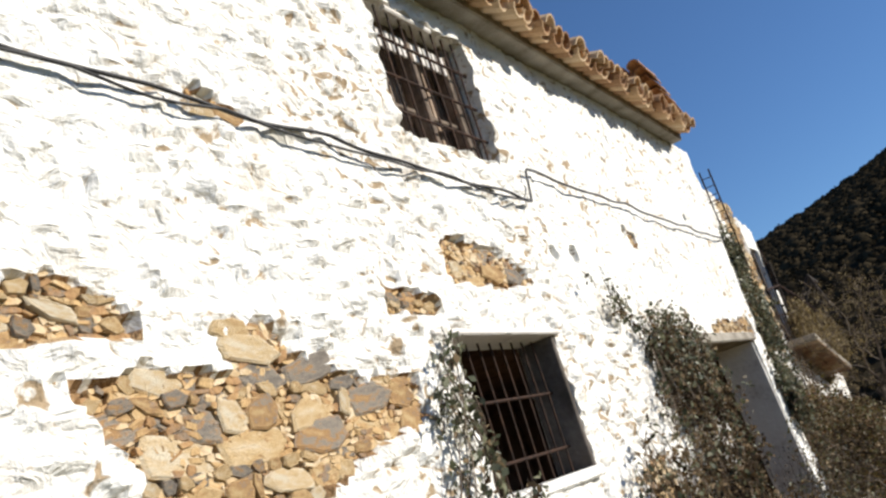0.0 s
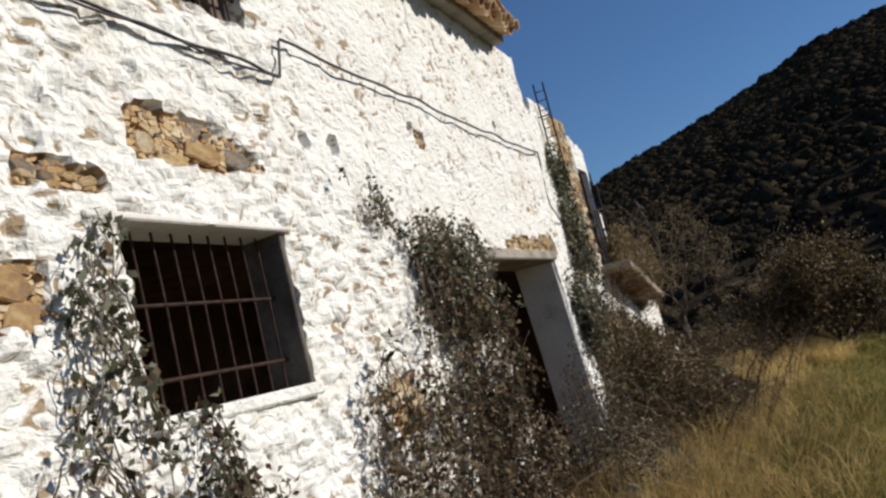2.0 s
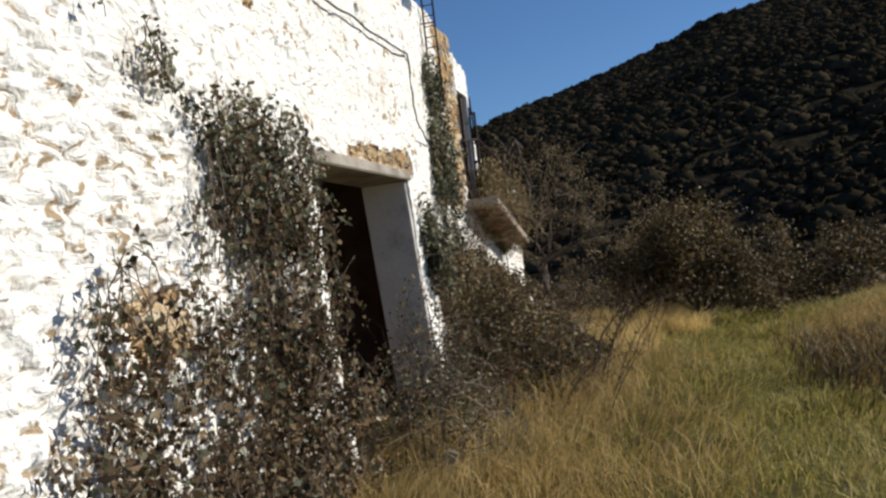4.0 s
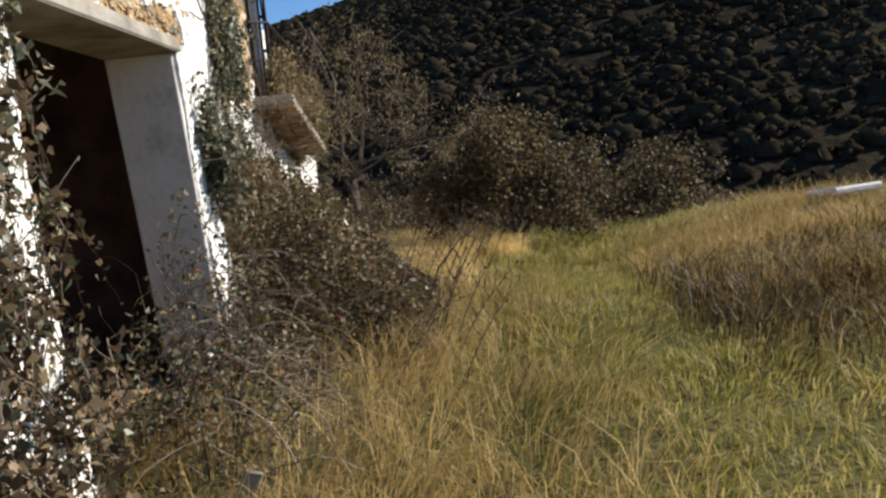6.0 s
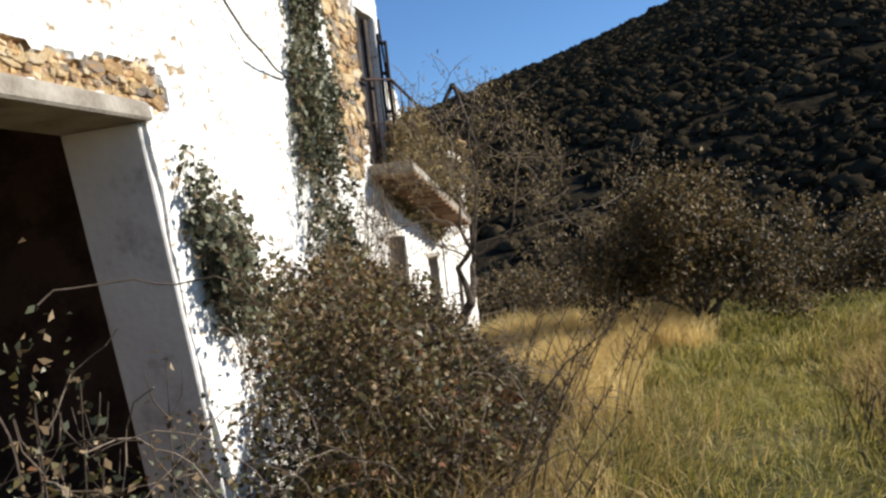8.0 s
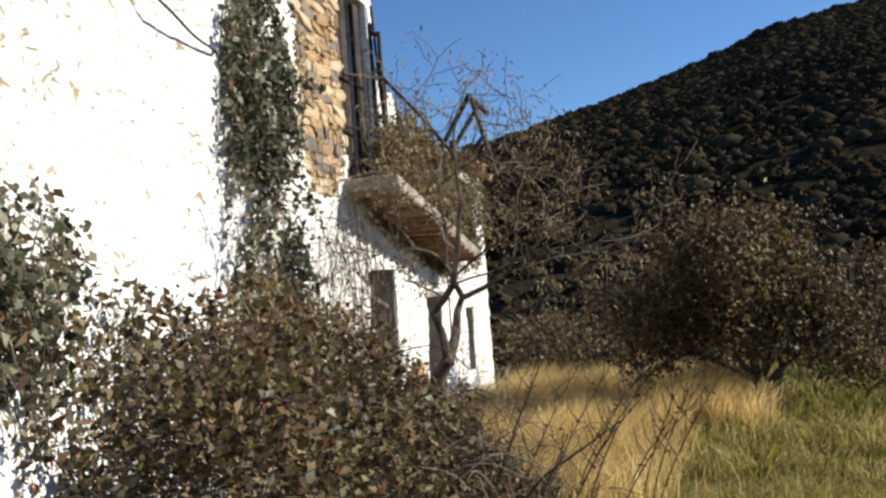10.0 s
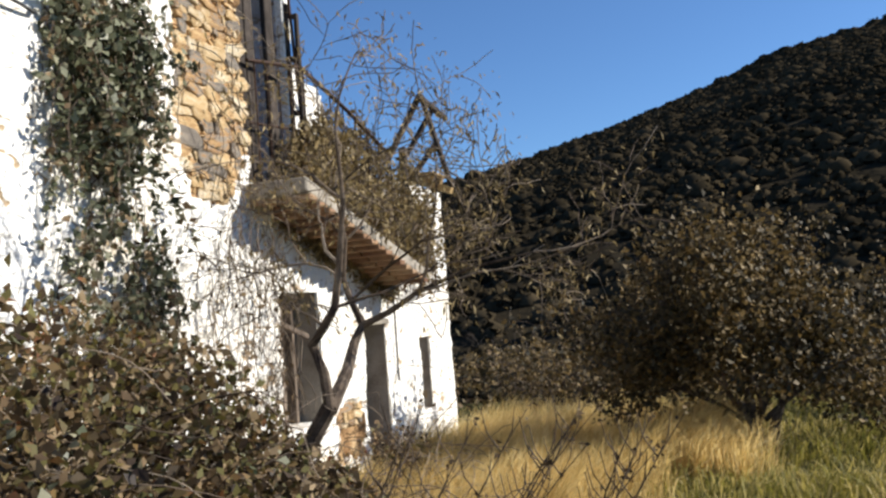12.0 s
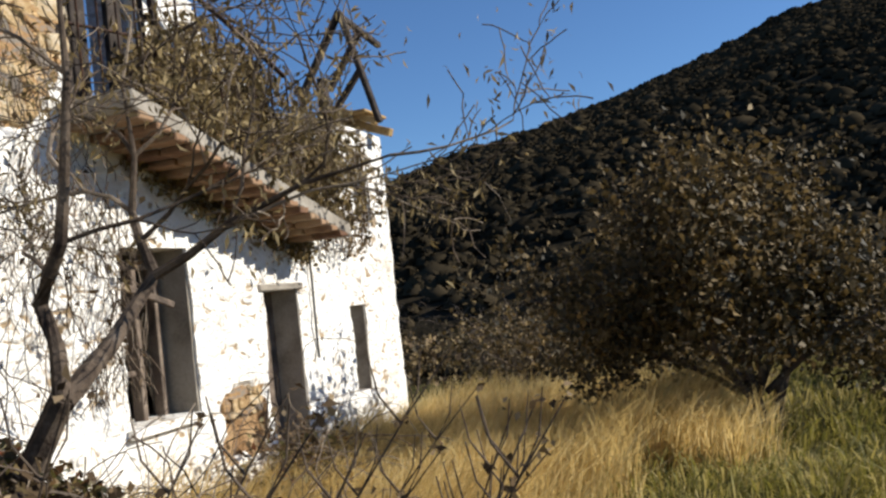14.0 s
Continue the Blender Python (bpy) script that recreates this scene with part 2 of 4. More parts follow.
def blades(rng, X, Y, Z, H, W, lean, wind=(0.25, 0.1)):
    """Bent grass blades: a quad with a triangle-thin tip each, two quads a blade."""
    n = len(X)
    az = rng.uniform(0, 2 * np.pi, n)
    s = np.stack([np.cos(az), np.sin(az), np.zeros(n)], 1)
    la = np.array([5 * noise.noise(Vector((a * 1.7, b * 1.7, 12))) for a, b in zip(X.tolist(), Y.tolist())]) * 1.6 + rng.normal(size=n) * 0.7
    l = lean * rng.uniform(0.1, 1.25, n)
    H = H * (0.75 + 0.5 * np.array([noise.noise(Vector((a * 1.1, b * 1.1, 30))) for a, b in zip(X.tolist(), Y.tolist())]))
    off = np.stack([np.cos(la) * l + wind[0] * rng.uniform(0.2, 1, n), np.sin(la) * l + wind[1], np.zeros(n)], 1) * H[:, None]
    p0 = np.stack([X, Y, Z - 0.02], 1)
    p1 = p0 + off * 0.3 + np.array([0, 0, 1]) * (H * 0.6)[:, None]
    p2 = p0 + off + np.array([0, 0, 1]) * (H * rng.uniform(0.75, 1.0, n))[:, None]
    w = s * (W * 0.5)[:, None]
    q1 = np.stack([p0 - w, p0 + w, p1 + w * 0.8, p1 - w * 0.8], 1)
    q2 = np.stack([p1 - w * 0.8, p1 + w * 0.8, p2 + w * 0.15, p2 - w * 0.15], 1)
    return np.concatenate([q1, q2])


def lump(y, z, f=1.0, seed=0.0):
    return noise.noise(Vector((seed, y * f, z * f)))


def inside(poly, y, z):
    r = False
    for (a, b), (c, d) in zip(poly, poly[1:] + poly[:1]):
        if (b > z) != (d > z) and y < (c - a) * (z - b) / (d - b) + a:
            r = not r
    return r


def wall(name, x0, y0, y1, z0, z1, thick, openings, relief, step, material, label, top=None, lean=None, bend=None, bared=None):
    """A wall facing +x with rough front, real openings (ya, yb, za, zb) and thickness. relief(y, z): metres proud."""
    ys = sorted({round(v, 4) for v in list(np.arange(y0, y1, step)) + [y1] + [o[k] for o in openings for k in (0, 1)]})
    zs = sorted({round(v, 4) for v in list(np.arange(z0, z1, step)) + [z1] + [o[k] for o in openings for k in (2, 3)]})
    my = {round(o[k], 4) for o in openings for k in (0, 1)} | {round(y0, 4), round(y1, 4)}
    mz = {round(o[k], 4) for o in openings for k in (2, 3)} | {round(z0, 4), round(z1, 4)}
    for marks, vals in ((my, ys), (mz, zs)):
        for v in list(vals):
            if v not in marks and any(abs(v - q) < step * 0.45 for q in marks):
                vals.remove(v)
    verts, index = [], {}

    def vert(i, j, side):
        k = (i, j, side)
        if k not in index:
            y, z = ys[i], zs[j]
            if side:
                p = (x0 - thick + (bend(y) if bend else 0), y + (lean(y, z) if lean else 0), z)
            else:
                p = (x0 + relief(y, z) + (bend(y) if bend else 0), y + (lean(y, z) if lean else 0), z)
            index[k] = len(verts)
            verts.append(p)
        return index[k]

    nI, nJ = len(ys) - 1, len(zs) - 1
    solid = np.ones((nI, nJ), bool)
    for i in range(nI):
        yc = (ys[i] + ys[i + 1]) / 2
        for j in range(nJ):
            zc = (zs[j] + zs[j + 1]) / 2
            if any(o[0] < yc < o[1] and o[2] < zc < o[3] for o in openings) or (top and zc > top(yc)):
                solid[i, j] = False
    faces = []
    for i in range(nI):
        for j in range(nJ):
            if not solid[i, j]:
                continue
            faces.append((vert(i, j, 0), vert(i + 1, j, 0), vert(i + 1, j + 1, 0), vert(i, j + 1, 0)))
            faces.append((vert(i, j, 1), vert(i, j + 1, 1), vert(i + 1, j + 1, 1), vert(i + 1, j, 1)))
            for di, dj, e in ((-1, 0, ((i, j), (i, j + 1))), (1, 0, ((i + 1, j + 1), (i + 1, j))), (0, -1, ((i + 1, j), (i, j))), (0, 1, ((i, j + 1), (i + 1, j + 1)))):
                a, b = i + di, j + dj
                if not (0 <= a < nI and 0 <= b < nJ and solid[a, b]):
                    p, q = e
                    faces.append((vert(*p, 0), vert(*q, 0), vert(*q, 1), vert(*p, 1)))
    me = mesh_of(name, verts, faces, material)
    bm = bmesh.new()
    bm.from_mesh(me)
    bmesh.ops.recalc_face_normals(bm, faces=bm.faces)
    if bared:
        me.materials.append(BACKING)
        for f in bm.faces:
            c = f.calc_center_median()
            if c.x > x0 - 0.2 and bared(c.y, c.z):
                f.material_index = 1
    bm.to_mesh(me)
    bm.free()
    return tagged(new(name, me), label, "wall", kind="structure")


# ---- ground ----
def ground_z(x, y):
    z = 0.06 * math.sin(x * 0.7 + 1) * math.sin(y * 0.5) + 0.10 * noise.noise(Vector((x * 0.3, y * 0.3, 2.2)))
    r = max(0.0, min(1.0, (x - 4.0) / 2.5)) * max(0.0, min(1.0, 1 - abs(y - 16) / 10))
    w = max(0.0, min(1.0, (x - 2.6) / 2.0))
    drop = w * min(2.4, 0.08 * max(0.0, y - 23.0)) + (1 - w) * min(2.6, 0.09 * max(0.0, y - 25.0))
    f = max(0.0, min(1.0, (y - 14.5) / 4.0)) * (1 - r)
    return z + 0.48 * r * r * (3 - 2 * r) - 0.28 * f * f * (3 - 2 * f) - drop


def spread(lo, hi, near_lo, near_hi, fine, grow):
    v = list(np.arange(near_lo, near_hi + 1e-6, fine))
    s = fine
    while v[-1] < hi:
        s *= grow
        v.append(v[-1] + s)
    s = fine
    while v[0] > lo:
        s *= grow
        v.insert(0, v[0] - s)
    return v


gx, gy = spread(-900, 900, -4, 12, 0.4, 1.35), spread(-900, 900, -3, 36, 0.4, 1.35)
gv = [(x, y, ground_z(x, y) if abs(x) < 40 and abs(y) < 60 else -3.4) for x in gx for y in gy]
gf = [(i * len(gy) + j, (i + 1) * len(gy) + j, (i + 1) * len(gy) + j + 1, i * len(gy) + j + 1) for i in range(len(gx) - 1) for j in range(len(gy) - 1)]
tagged(new("ground", mesh_of("ground", gv, gf, SOIL, True)), "uneven grassy ground of dry turf", "ground", kind="structure")


# ---- hill ----
def hill_z(x, y):
    ridge = 34.0 + (x + 1.0) * (0.34 if x > -1 else 0.30)
    ridge -= max(0.0, -20 - x) * 0.15
    ridge -= max(0.0, x - 12) * 0.10 + max(0.0, x - 24) * 0.10
    ridge = max(3.0, min(ridge, 62.0)) + 1.5 * noise.noise(Vector((x * 0.06, 3, 1)))
    t = (y - 31) / (170 - 31)
    if t <= 0:
        return -2.6 + 1.2 * t
    f = t ** 0.9 if t < 1 else 1 - 0.25 * (t - 1)
    return ridge * f + 2.2 * noise.noise(Vector((x * 0.035, y * 0.035, 5))) * min(t * 3, 1) * max(0.15, 1 - t) - 2.6 * max(0.0, 1 - t)


hx, hy = list(np.arange(-120, 190, 3.0)), list(np.arange(28, 300, 3.0))
hv = [(x, y, hill_z(x, y)) for x in hx for y in hy]
hf = [(i * len(hy) + j, (i + 1) * len(hy) + j, (i + 1) * len(hy) + j + 1, i * len(hy) + j + 1) for i in range(len(hx) - 1) for j in range(len(hy) - 1)]
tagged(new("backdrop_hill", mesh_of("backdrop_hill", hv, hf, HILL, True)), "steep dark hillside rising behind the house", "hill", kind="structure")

# ---- house: long whitewashed facade ----
DOOR = (9.45, 12.0, -0.4, 2.62)
UPPER = (4.68, 6.02, 4.07, 5.12)
LOWER = (4.48, 5.93, 1.76, 2.72)
PATCHES = [
    [(2.77, 2.77), (3.02, 2.79), (3.17, 2.61), (3.62, 2.49), (4.02, 2.51), (4.06, 2.30), (3.72, 2.22), (3.4, 2.15), (3.1, 2.02), (2.7, 1.9), (2.3, 2.1), (2.11, 2.38), (1.93, 2.58), (2.4, 2.60), (2.74, 2.58)],
    [(0.9, 2.92), (1.6, 2.90), (2.02, 2.95), (2.23, 2.92), (2.29, 2.76), (1.96, 2.73), (1.6, 2.70), (0.9, 2.74)],
    [(4.68, 3.33), (4.95, 3.37), (5.57, 3.26), (5.88, 3.10), (5.3, 3.06), (4.72, 3.07)],
    [(3.95, 2.98), (4.42, 2.97), (4.48, 2.86), (3.98, 2.86)],
    [(8.36, 3.74), (8.52, 3.76), (8.64, 3.62), (8.54, 3.56)],
    [(6.75, 1.62), (7.25, 1.7), (7.35, 1.3), (6.9, 1.25)],
    [(10.3, 2.80), (10.9, 2.86), (11.4, 2.82), (11.75, 2.88), (12.1, 2.92), (12.26, 2.74), (12.2, 2.66), (10.3, 2.70)],
    [(2.85, 3.90), (3.15, 3.89), (3.2, 3.80), (2.9, 3.80)],
]
HOLES = ((6.42, 3.38, 0.06), (6.83, 3.40, 0.07), (8.56, 3.68, 0.06), (8.34, 3.76, 0.05), (10.9, 4.15, 0.05))


def edge_noise(y, z):
    return y + 0.06 * lump(y, z, 7, 1) + 0.03 * lump(y, z, 19, 4), z + 0.05 * lump(y, z, 7, 9) + 0.025 * lump(y, z, 19, 6)


def bare(y, z):
    if z > 4.1:
        return False
    a, b = edge_noise(y, z)
    return any(inside(p, a, b) for p in PATCHES)


def relief_a(y, z):
    rough = max(0.0, min(1.0, (7.2 - y) / 1.5)) if z > 2.9 else max(0.25, min(1.0, (9.2 - y) / 1.5))
    d = noise.voronoi(Vector((0.3 + 0.3 * lump(y, z, 4, 2), y * 4.2 + 0.5 * lump(y, z, 3, 40), z * 7.0 + 0.6 * lump(y, z, 3, 50))))[0]
    k = min(1.0, (d[1] - d[0]) * 1.6)
    r = rough * (0.036 * k * k * (3 - 2 * k) - 0.01) + rough * 0.02 * lump(y, z, 9, 2) + 0.03 * lump(y, z, 0.8) + 0.012 * lump(y, z, 5, 3) + 0.006 * lump(y, z, 14, 3)
    flake = lump(y, z, 3.1, 17) + 0.5 * lump(y, z, 9, 21)
    if flake > 0.52:
        r -= 0.018
    for a, b, s in HOLES:
        if (y - a) ** 2 + (z - b) ** 2 < s * s:
            r -= 0.09
    if bare(y, z):
        r = -0.05
    return r + 0.05 * max(0.0, 1.2 - z)


def lean_a(y, z):
    if y > 11.9:
        return 0.20 * max(0.0, 2.6 - z) * min(1, (y - 11.9) / 0.1) + 0.04 * lump(y, z, 3, 8)
    if 9.0 < y < 9.7:
        return 0.05 * max(0.0, 2.6 - z) - 0.02 + 0.05 * lump(y, z, 4, 8)
    return 0.0


def bend_a(y):
    """The front turns away a little past the doorway and meets the wing."""
    return -min(0.66, 0.30 * max(0.0, y - 12.5))


wall_a = wall("wall_front", 0.0, -5.0, 15.6, -0.4, 5.36, 0.32, [DOOR, UPPER, LOWER], relief_a, 0.034, WHITE, "whitewashed rubble stone front wall with flaking plaster", lean=lean_a, bend=bend_a, bared=bare)
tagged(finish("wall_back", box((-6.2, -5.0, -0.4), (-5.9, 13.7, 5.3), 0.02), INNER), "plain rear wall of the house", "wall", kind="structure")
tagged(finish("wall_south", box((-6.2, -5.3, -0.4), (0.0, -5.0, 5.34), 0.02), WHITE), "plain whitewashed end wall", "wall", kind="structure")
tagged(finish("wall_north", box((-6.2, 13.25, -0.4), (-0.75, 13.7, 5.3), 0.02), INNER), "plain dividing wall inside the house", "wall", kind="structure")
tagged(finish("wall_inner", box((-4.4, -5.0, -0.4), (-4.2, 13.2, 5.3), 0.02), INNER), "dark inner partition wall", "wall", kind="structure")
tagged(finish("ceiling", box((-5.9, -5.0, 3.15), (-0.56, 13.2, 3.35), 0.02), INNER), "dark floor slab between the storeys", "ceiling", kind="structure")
tagged(finish("floor", box((-5.9, -5.0, -0.3), (-0.56, 13.2, 0.05), 0.01), BACKING), "earth floor inside the house", "floor", kind="structure")

rng = random.Random(5)


def stone_mesh(r, w, h, d):
    """An irregular rubble stone with a chamfered, slightly domed face towards +x."""
    n = r.randint(5, 8)
    ring = []
    for k in range(n):
        a = 2 * math.pi * (k + r.uniform(-0.25, 0.25)) / n
        c, s = math.cos(a), math.sin(a)
        q = max(abs(c), abs(s))
        ring.append((c / q * w / 2 * r.uniform(0.78, 1.0), s / q * h / 2 * r.uniform(0.78, 1.0)))
    tx, ty = r.uniform(-0.14, 0.14), r.uniform(-0.14, 0.14)
    vs = [(-d, a, b) for a, b in ring] + [(d * 0.3 + tx * a + ty * b, a, b) for a, b in ring] + [(d * 0.55 + tx * a + ty * b + r.uniform(-0.12, 0.12) * d, a * 0.87, b * 0.84) for a, b in ring]
    fs = [tuple(range(2 * n, 3 * n))]
    for k in range(n):
        j = (k + 1) % n
        fs += [(k, j, n + j, n + k), (n + k, n + j, 2 * n + j, 2 * n + k)]
    return vs, fs


STONES = [mesh_of("stone", *stone_mesh(rng, 1.0, 1.0, 0.5), STONE) for _ in range(14)]


def lay_stones(parent, poly_test, y0, y1, z0, z1, x, big, depth, rows=(0.06, 0.15), squeeze=1.0):
    z = z0
    while z < z1:
        h = rng.uniform(*rows)
        y = y0 + rng.uniform(-0.2, 0)
        while y < y1:
            w = h * rng.uniform(1.0, 3.6)
            if rng.random() < 0.12:
                w = h * 0.6
            yc, zc = y + w / 2, z + h / 2
            if poly_test(yc, zc):
                o = new("stone", rng.choice(STONES))
                o.matrix_basis = pose(x + rng.uniform(-0.012, 0.012), yc, zc + rng.uniform(-0.01, 0.01), rng.uniform(-16, 16), 0, rng.uniform(-6, 6)) @ Matrix.Diagonal((depth, w * 1.16, h * 1.3, 1))
                o.parent = parent
            y += w * 1.0
        z += h


def lay_chips(parent, poly_test, y0, y1, z0, z1, x):
    """Small angular chips packed between the larger stones, joined as one part."""
    vs, fs = [], []
    z = z0
    while z < z1:
        y = y0
        while y < y1:
            w, h = rng.uniform(0.03, 0.11), rng.uniform(0.02, 0.05)
            if poly_test(y, z) and rng.random() < 0.8:
                a, b = stone_mesh(rng, w, h, 0.02)
                t, k = rng.uniform(-0.5, 0.5), len(vs)
                vs += [(x + p[0] + rng.uniform(-0.003, 0.003), y + p[1] * math.cos(t) - p[2] * math.sin(t), z + p[1] * math.sin(t) + p[2] * math.cos(t)) for p in a]
                fs += [tuple(k + q for q in f) for f in b]
            y += w * 0.8
        z += 0.032
    o = tagged(new("stone_chips", mesh_of("stone_chips", vs, fs, CHIPS)), kind="stuff")
    o.parent = parent


CHIPS = mat("stone_chips", [(0.02, (0.22, 0.18, 0.14)), (0.25, (0.36, 0.21, 0.10)), (0.55, (0.52, 0.35, 0.17)), (1, (0.64, 0.52, 0.36))], 6, 40, 0.9, 0.6, 0.02, rnd="island", spread=0.4)


def test_of(poly):
    def f(y, z):
        a, b = edge_noise(y, z)
        return inside(poly, a, b)
    return f


# ---- eaves and roof ----
roof = thing("roof", (0, 0, 5.35), "pitched roof of old clay barrel tiles", "roof", kind="structure")


def on(ob, parent):
    ob.parent = parent
    ob.matrix_parent_inverse = parent.matrix_basis.inverted()
    return ob


on(finish("cornice", box((-0.3, -5.0, 5.32), (0.17, 11.7, 5.42), 0.015, 0.0), CONC), roof)
PITCH = radians(22)


def tile_mesh(up):
    """A barrel tile along -x, 0.42 long, tapering, with thickness."""
    vs, fs, n = [], [], 6
    for rr, off in ((0.105, 0.0), (0.088, 0.0)):
        for e, k in ((0.0, 1.0), (-0.42, 0.82)):
            for i in range(n + 1):
                a = math.pi * i / n
                vs.append((e, -math.cos(a) * rr * k, (math.sin(a) * rr * k) * (1 if up else -1)))
    m = n + 1
    for i in range(n):
        fs += [(i, i + 1, m + i + 1, m + i), (2 * m + i, 3 * m + i, 3 * m + i + 1, 2 * m + i + 1), (i, 2 * m + i, 2 * m + i + 1, i + 1), (m + i, m + i + 1, 3 * m + i + 1, 3 * m + i)]
    fs += [(0, m, 3 * m, 2 * m), (n, 2 * m + n, 3 * m + n, m + n)]
    return mesh_of("tile", vs, fs, TILE)


TUP, TDN = tile_mesh(True), tile_mesh(False)
deck = box((-6.6, -5.2, -0.03), (0.02, 11.6, 0.03), 0.01)
bmesh.ops.transform(deck, matrix=Matrix.Translation((0.12, 0, 5.46)) @ Matrix.Rotation(PITCH, 4, "Y"), verts=deck.verts)
on(finish("roof_deck", deck, WOOD), roof)
rt = random.Random(3)
for row in range(3):
    for k in range(66):
        y = 1.0 + k * 0.175
        if y > 11.5:
            break
        for mesh, dy, dz in ((TDN, 0.0, 0.09), (TUP, 0.0875, 0.10)):
            e = 0.38 - row * 0.34 + rt.uniform(-0.05, 0.05)
            o = new("tile", mesh)
            o.matrix_basis = Matrix.Translation((e, y + dy + rt.uniform(-0.015, 0.015), 5.415 + dz - math.tan(PITCH) * (e - 0.12) + row * 0.015)) @ Matrix.Rotation(PITCH, 4, "Y") @ Matrix.Rotation(radians(rt.uniform(-5, 5)), 4, "Z")
            on(o, roof)
# raised verge at the roof's end: a brick upstand with tiles running down its ridge
on(finish("verge", box((-0.4, 10.3, 5.46), (0.2, 10.65, 5.86), 0.02, 0.01), BRICK), roof)
for row in range(9):
    for k in range(3):
        o = new("tile", TUP)
        o.matrix_basis = Matrix.Translation((0.26 - k * 0.2, 10.7 + row * 0.13, 5.9 - row * 0.06 + rt.uniform(-0.015, 0.015))) @ Matrix.Rotation(radians(90 + rt.uniform(-5, 5)), 4, "Z") @ Matrix.Rotation(radians(rt.uniform(14, 20)), 4, "Y")
        on(o, roof)
on(finish("verge_fill", box((-0.5, 10.65, 5.36), (0.12, 11.8, 5.5), 0.03, 0.03), BRICK), roof)

# ---- upper window ----
uw = thing("window_1", (-0.2, 5.5, 4.06), "barred upper window with weathered wooden frame and faded curtain", "window", kind="structure")


def child(name, bm, material, parent, label=""):
    ob = finish(name, bm, material, None, label)
    return on(ob, parent)


y0, y1, z0, z1 = UPPER
for nm, lo, hi in (("frame", (-0.24, y0, z0), (-0.16, y0 + 0.08, z1)), ("frame", (-0.24, y1 - 0.16, z0), (-0.13, y1 - 0.002, z1)), ("frame", (-0.24, y0, z0), (-0.17, y1, z0 + 0.09)), ("frame", (-0.24, y0, z1 - 0.09), (-0.17, y1, z1)),
                   ("mullion", (-0.235, 5.31, z0), (-0.12, 5.39, z1)), ("rail", (-0.23, y0, 4.42), (-0.18, y1, 4.46))):
    child(nm, box(lo, hi, 0.008), WOOD, uw)
bm = bmesh.new()
for i in range(30):
    a, b = y0 + 0.08 + i * 0.047, y0 + 0.08 + (i + 1) * 0.047
    if b > y1 - 0.05:
        break
    add_box(bm, (-0.32 + 0.02 * math.sin(i * 1.9), a, z0 + 0.1), (-0.30 + 0.02 * math.sin(i * 1.9), b + 0.01, z1 - 0.1))
child("curtain", bm, CURTAIN, uw, "faded brown hanging curtain")
for k in range(9):
    y = y0 + 0.08 + k * 0.147
    child("bar", tube([(-0.06, y, z0 - 0.03), (-0.06, y, z1 + 0.03)], 0.009), IRON, uw)
for z in (4.28, 4.56, 4.86):
    child("bar", tube([(-0.06, y0 - 0.03, z), (-0.06, y1 + 0.03, z)], 0.011), IRON, uw)
bm = bmesh.new()
for k in range(19):
    add_box(bm, (-0.15, y0 + 0.1 + k * 0.062, 4.86), (-0.13, y0 + 0.135 + k * 0.062, 5.02), 0.004)
child("valance", bm, REVEAL, uw, "row of pale fringed valance strips")
child("strip_lamp", tube([(-0.02, 4.95, 5.09), (-0.02, 5.55, 5.09)], 0.022, 8), REVEAL, uw, "white tube along the window head")

# ---- lower window ----
lw = thing("window_2", (-0.15, 5.2, 1.8), "open barred ground floor window with rusty iron grille", "window", kind="structure")
y0, y1, z0, z1 = LOWER
for k in range(9):
    y = y0 + 0.1 + k * 0.155
    child("bar", tube([(-0.15, y, z0 - 0.03), (-0.15, y + 0.01, 2.3), (-0.15, y, z1 + 0.03)], 0.008), IRON, lw)
for z in (1.95, 2.33):
    child("bar", tube([(-0.15, y0 - 0.03, z), (-0.15, y1 + 0.03, z)], 0.011), IRON, lw)
child("lintel", box((-0.3, y0 - 0.2, z1 - 0.01), (0.02, y1 + 0.06, z1 + 0.035), 0.01, 0.008), REVEAL, lw, "pale worn lintel edge")
# far side faces away from the sun; its shade is in the colour
child("side_plaster", box((-0.3, y1 - 0.04, z0), (-0.02, y1 + 0.005, z1), 0.008), SHADED_REVEAL, lw)
child("sill", box((-0.3, y0 - 0.02, z0 - 0.06), (0.02, y1 + 0.02, z0 + 0.012), 0.015, 0.01), WHITE, lw)

# ---- doorway ----
dw = thing("door_1", (-0.2, 10.8, 0), "open doorless doorway with a thick plastered jamb", "doorway", kind="structure")
child("lintel", box((-0.52, 9.38, 2.57), (0.035, 12.03, 2.68), 0.015, 0.012), CONC, dw, "overhanging concrete lintel")
bm = box((-0.52, 11.96, -0.3), (-0.02, 12.04, 2.57), 0.01)
for v in bm.verts:
    v.co.y += 0.20 * max(0, 2.6 - v.co.z)
child("jamb", bm, REVEAL, dw, "grey plastered far jamb")

# ---- cables along the wall ----
def cable(pts, r, name="cable", label="sagging black electric cable along the wall"):
    fine = []
    for a, b in zip(pts, pts[1:]):
        a, b = Vector(a), Vector(b)
        n = max(2, int((b - a).length / 0.12))
        for i in range(n):
            t = i / n
            p = a.lerp(b, t)
            p.z -= 0.10 * t * (1 - t) * min(1.0, (b - a).length)
            fine.append(p + Vector((0.006 * math.sin(p.y * 9), 0, 0.008 * math.sin(p.y * 6.3 + r * 900))))
    fine.append(Vector(pts[-1]))
    return tagged(finish(name, tube(fine, r, 5), CABLE), label, "cable")


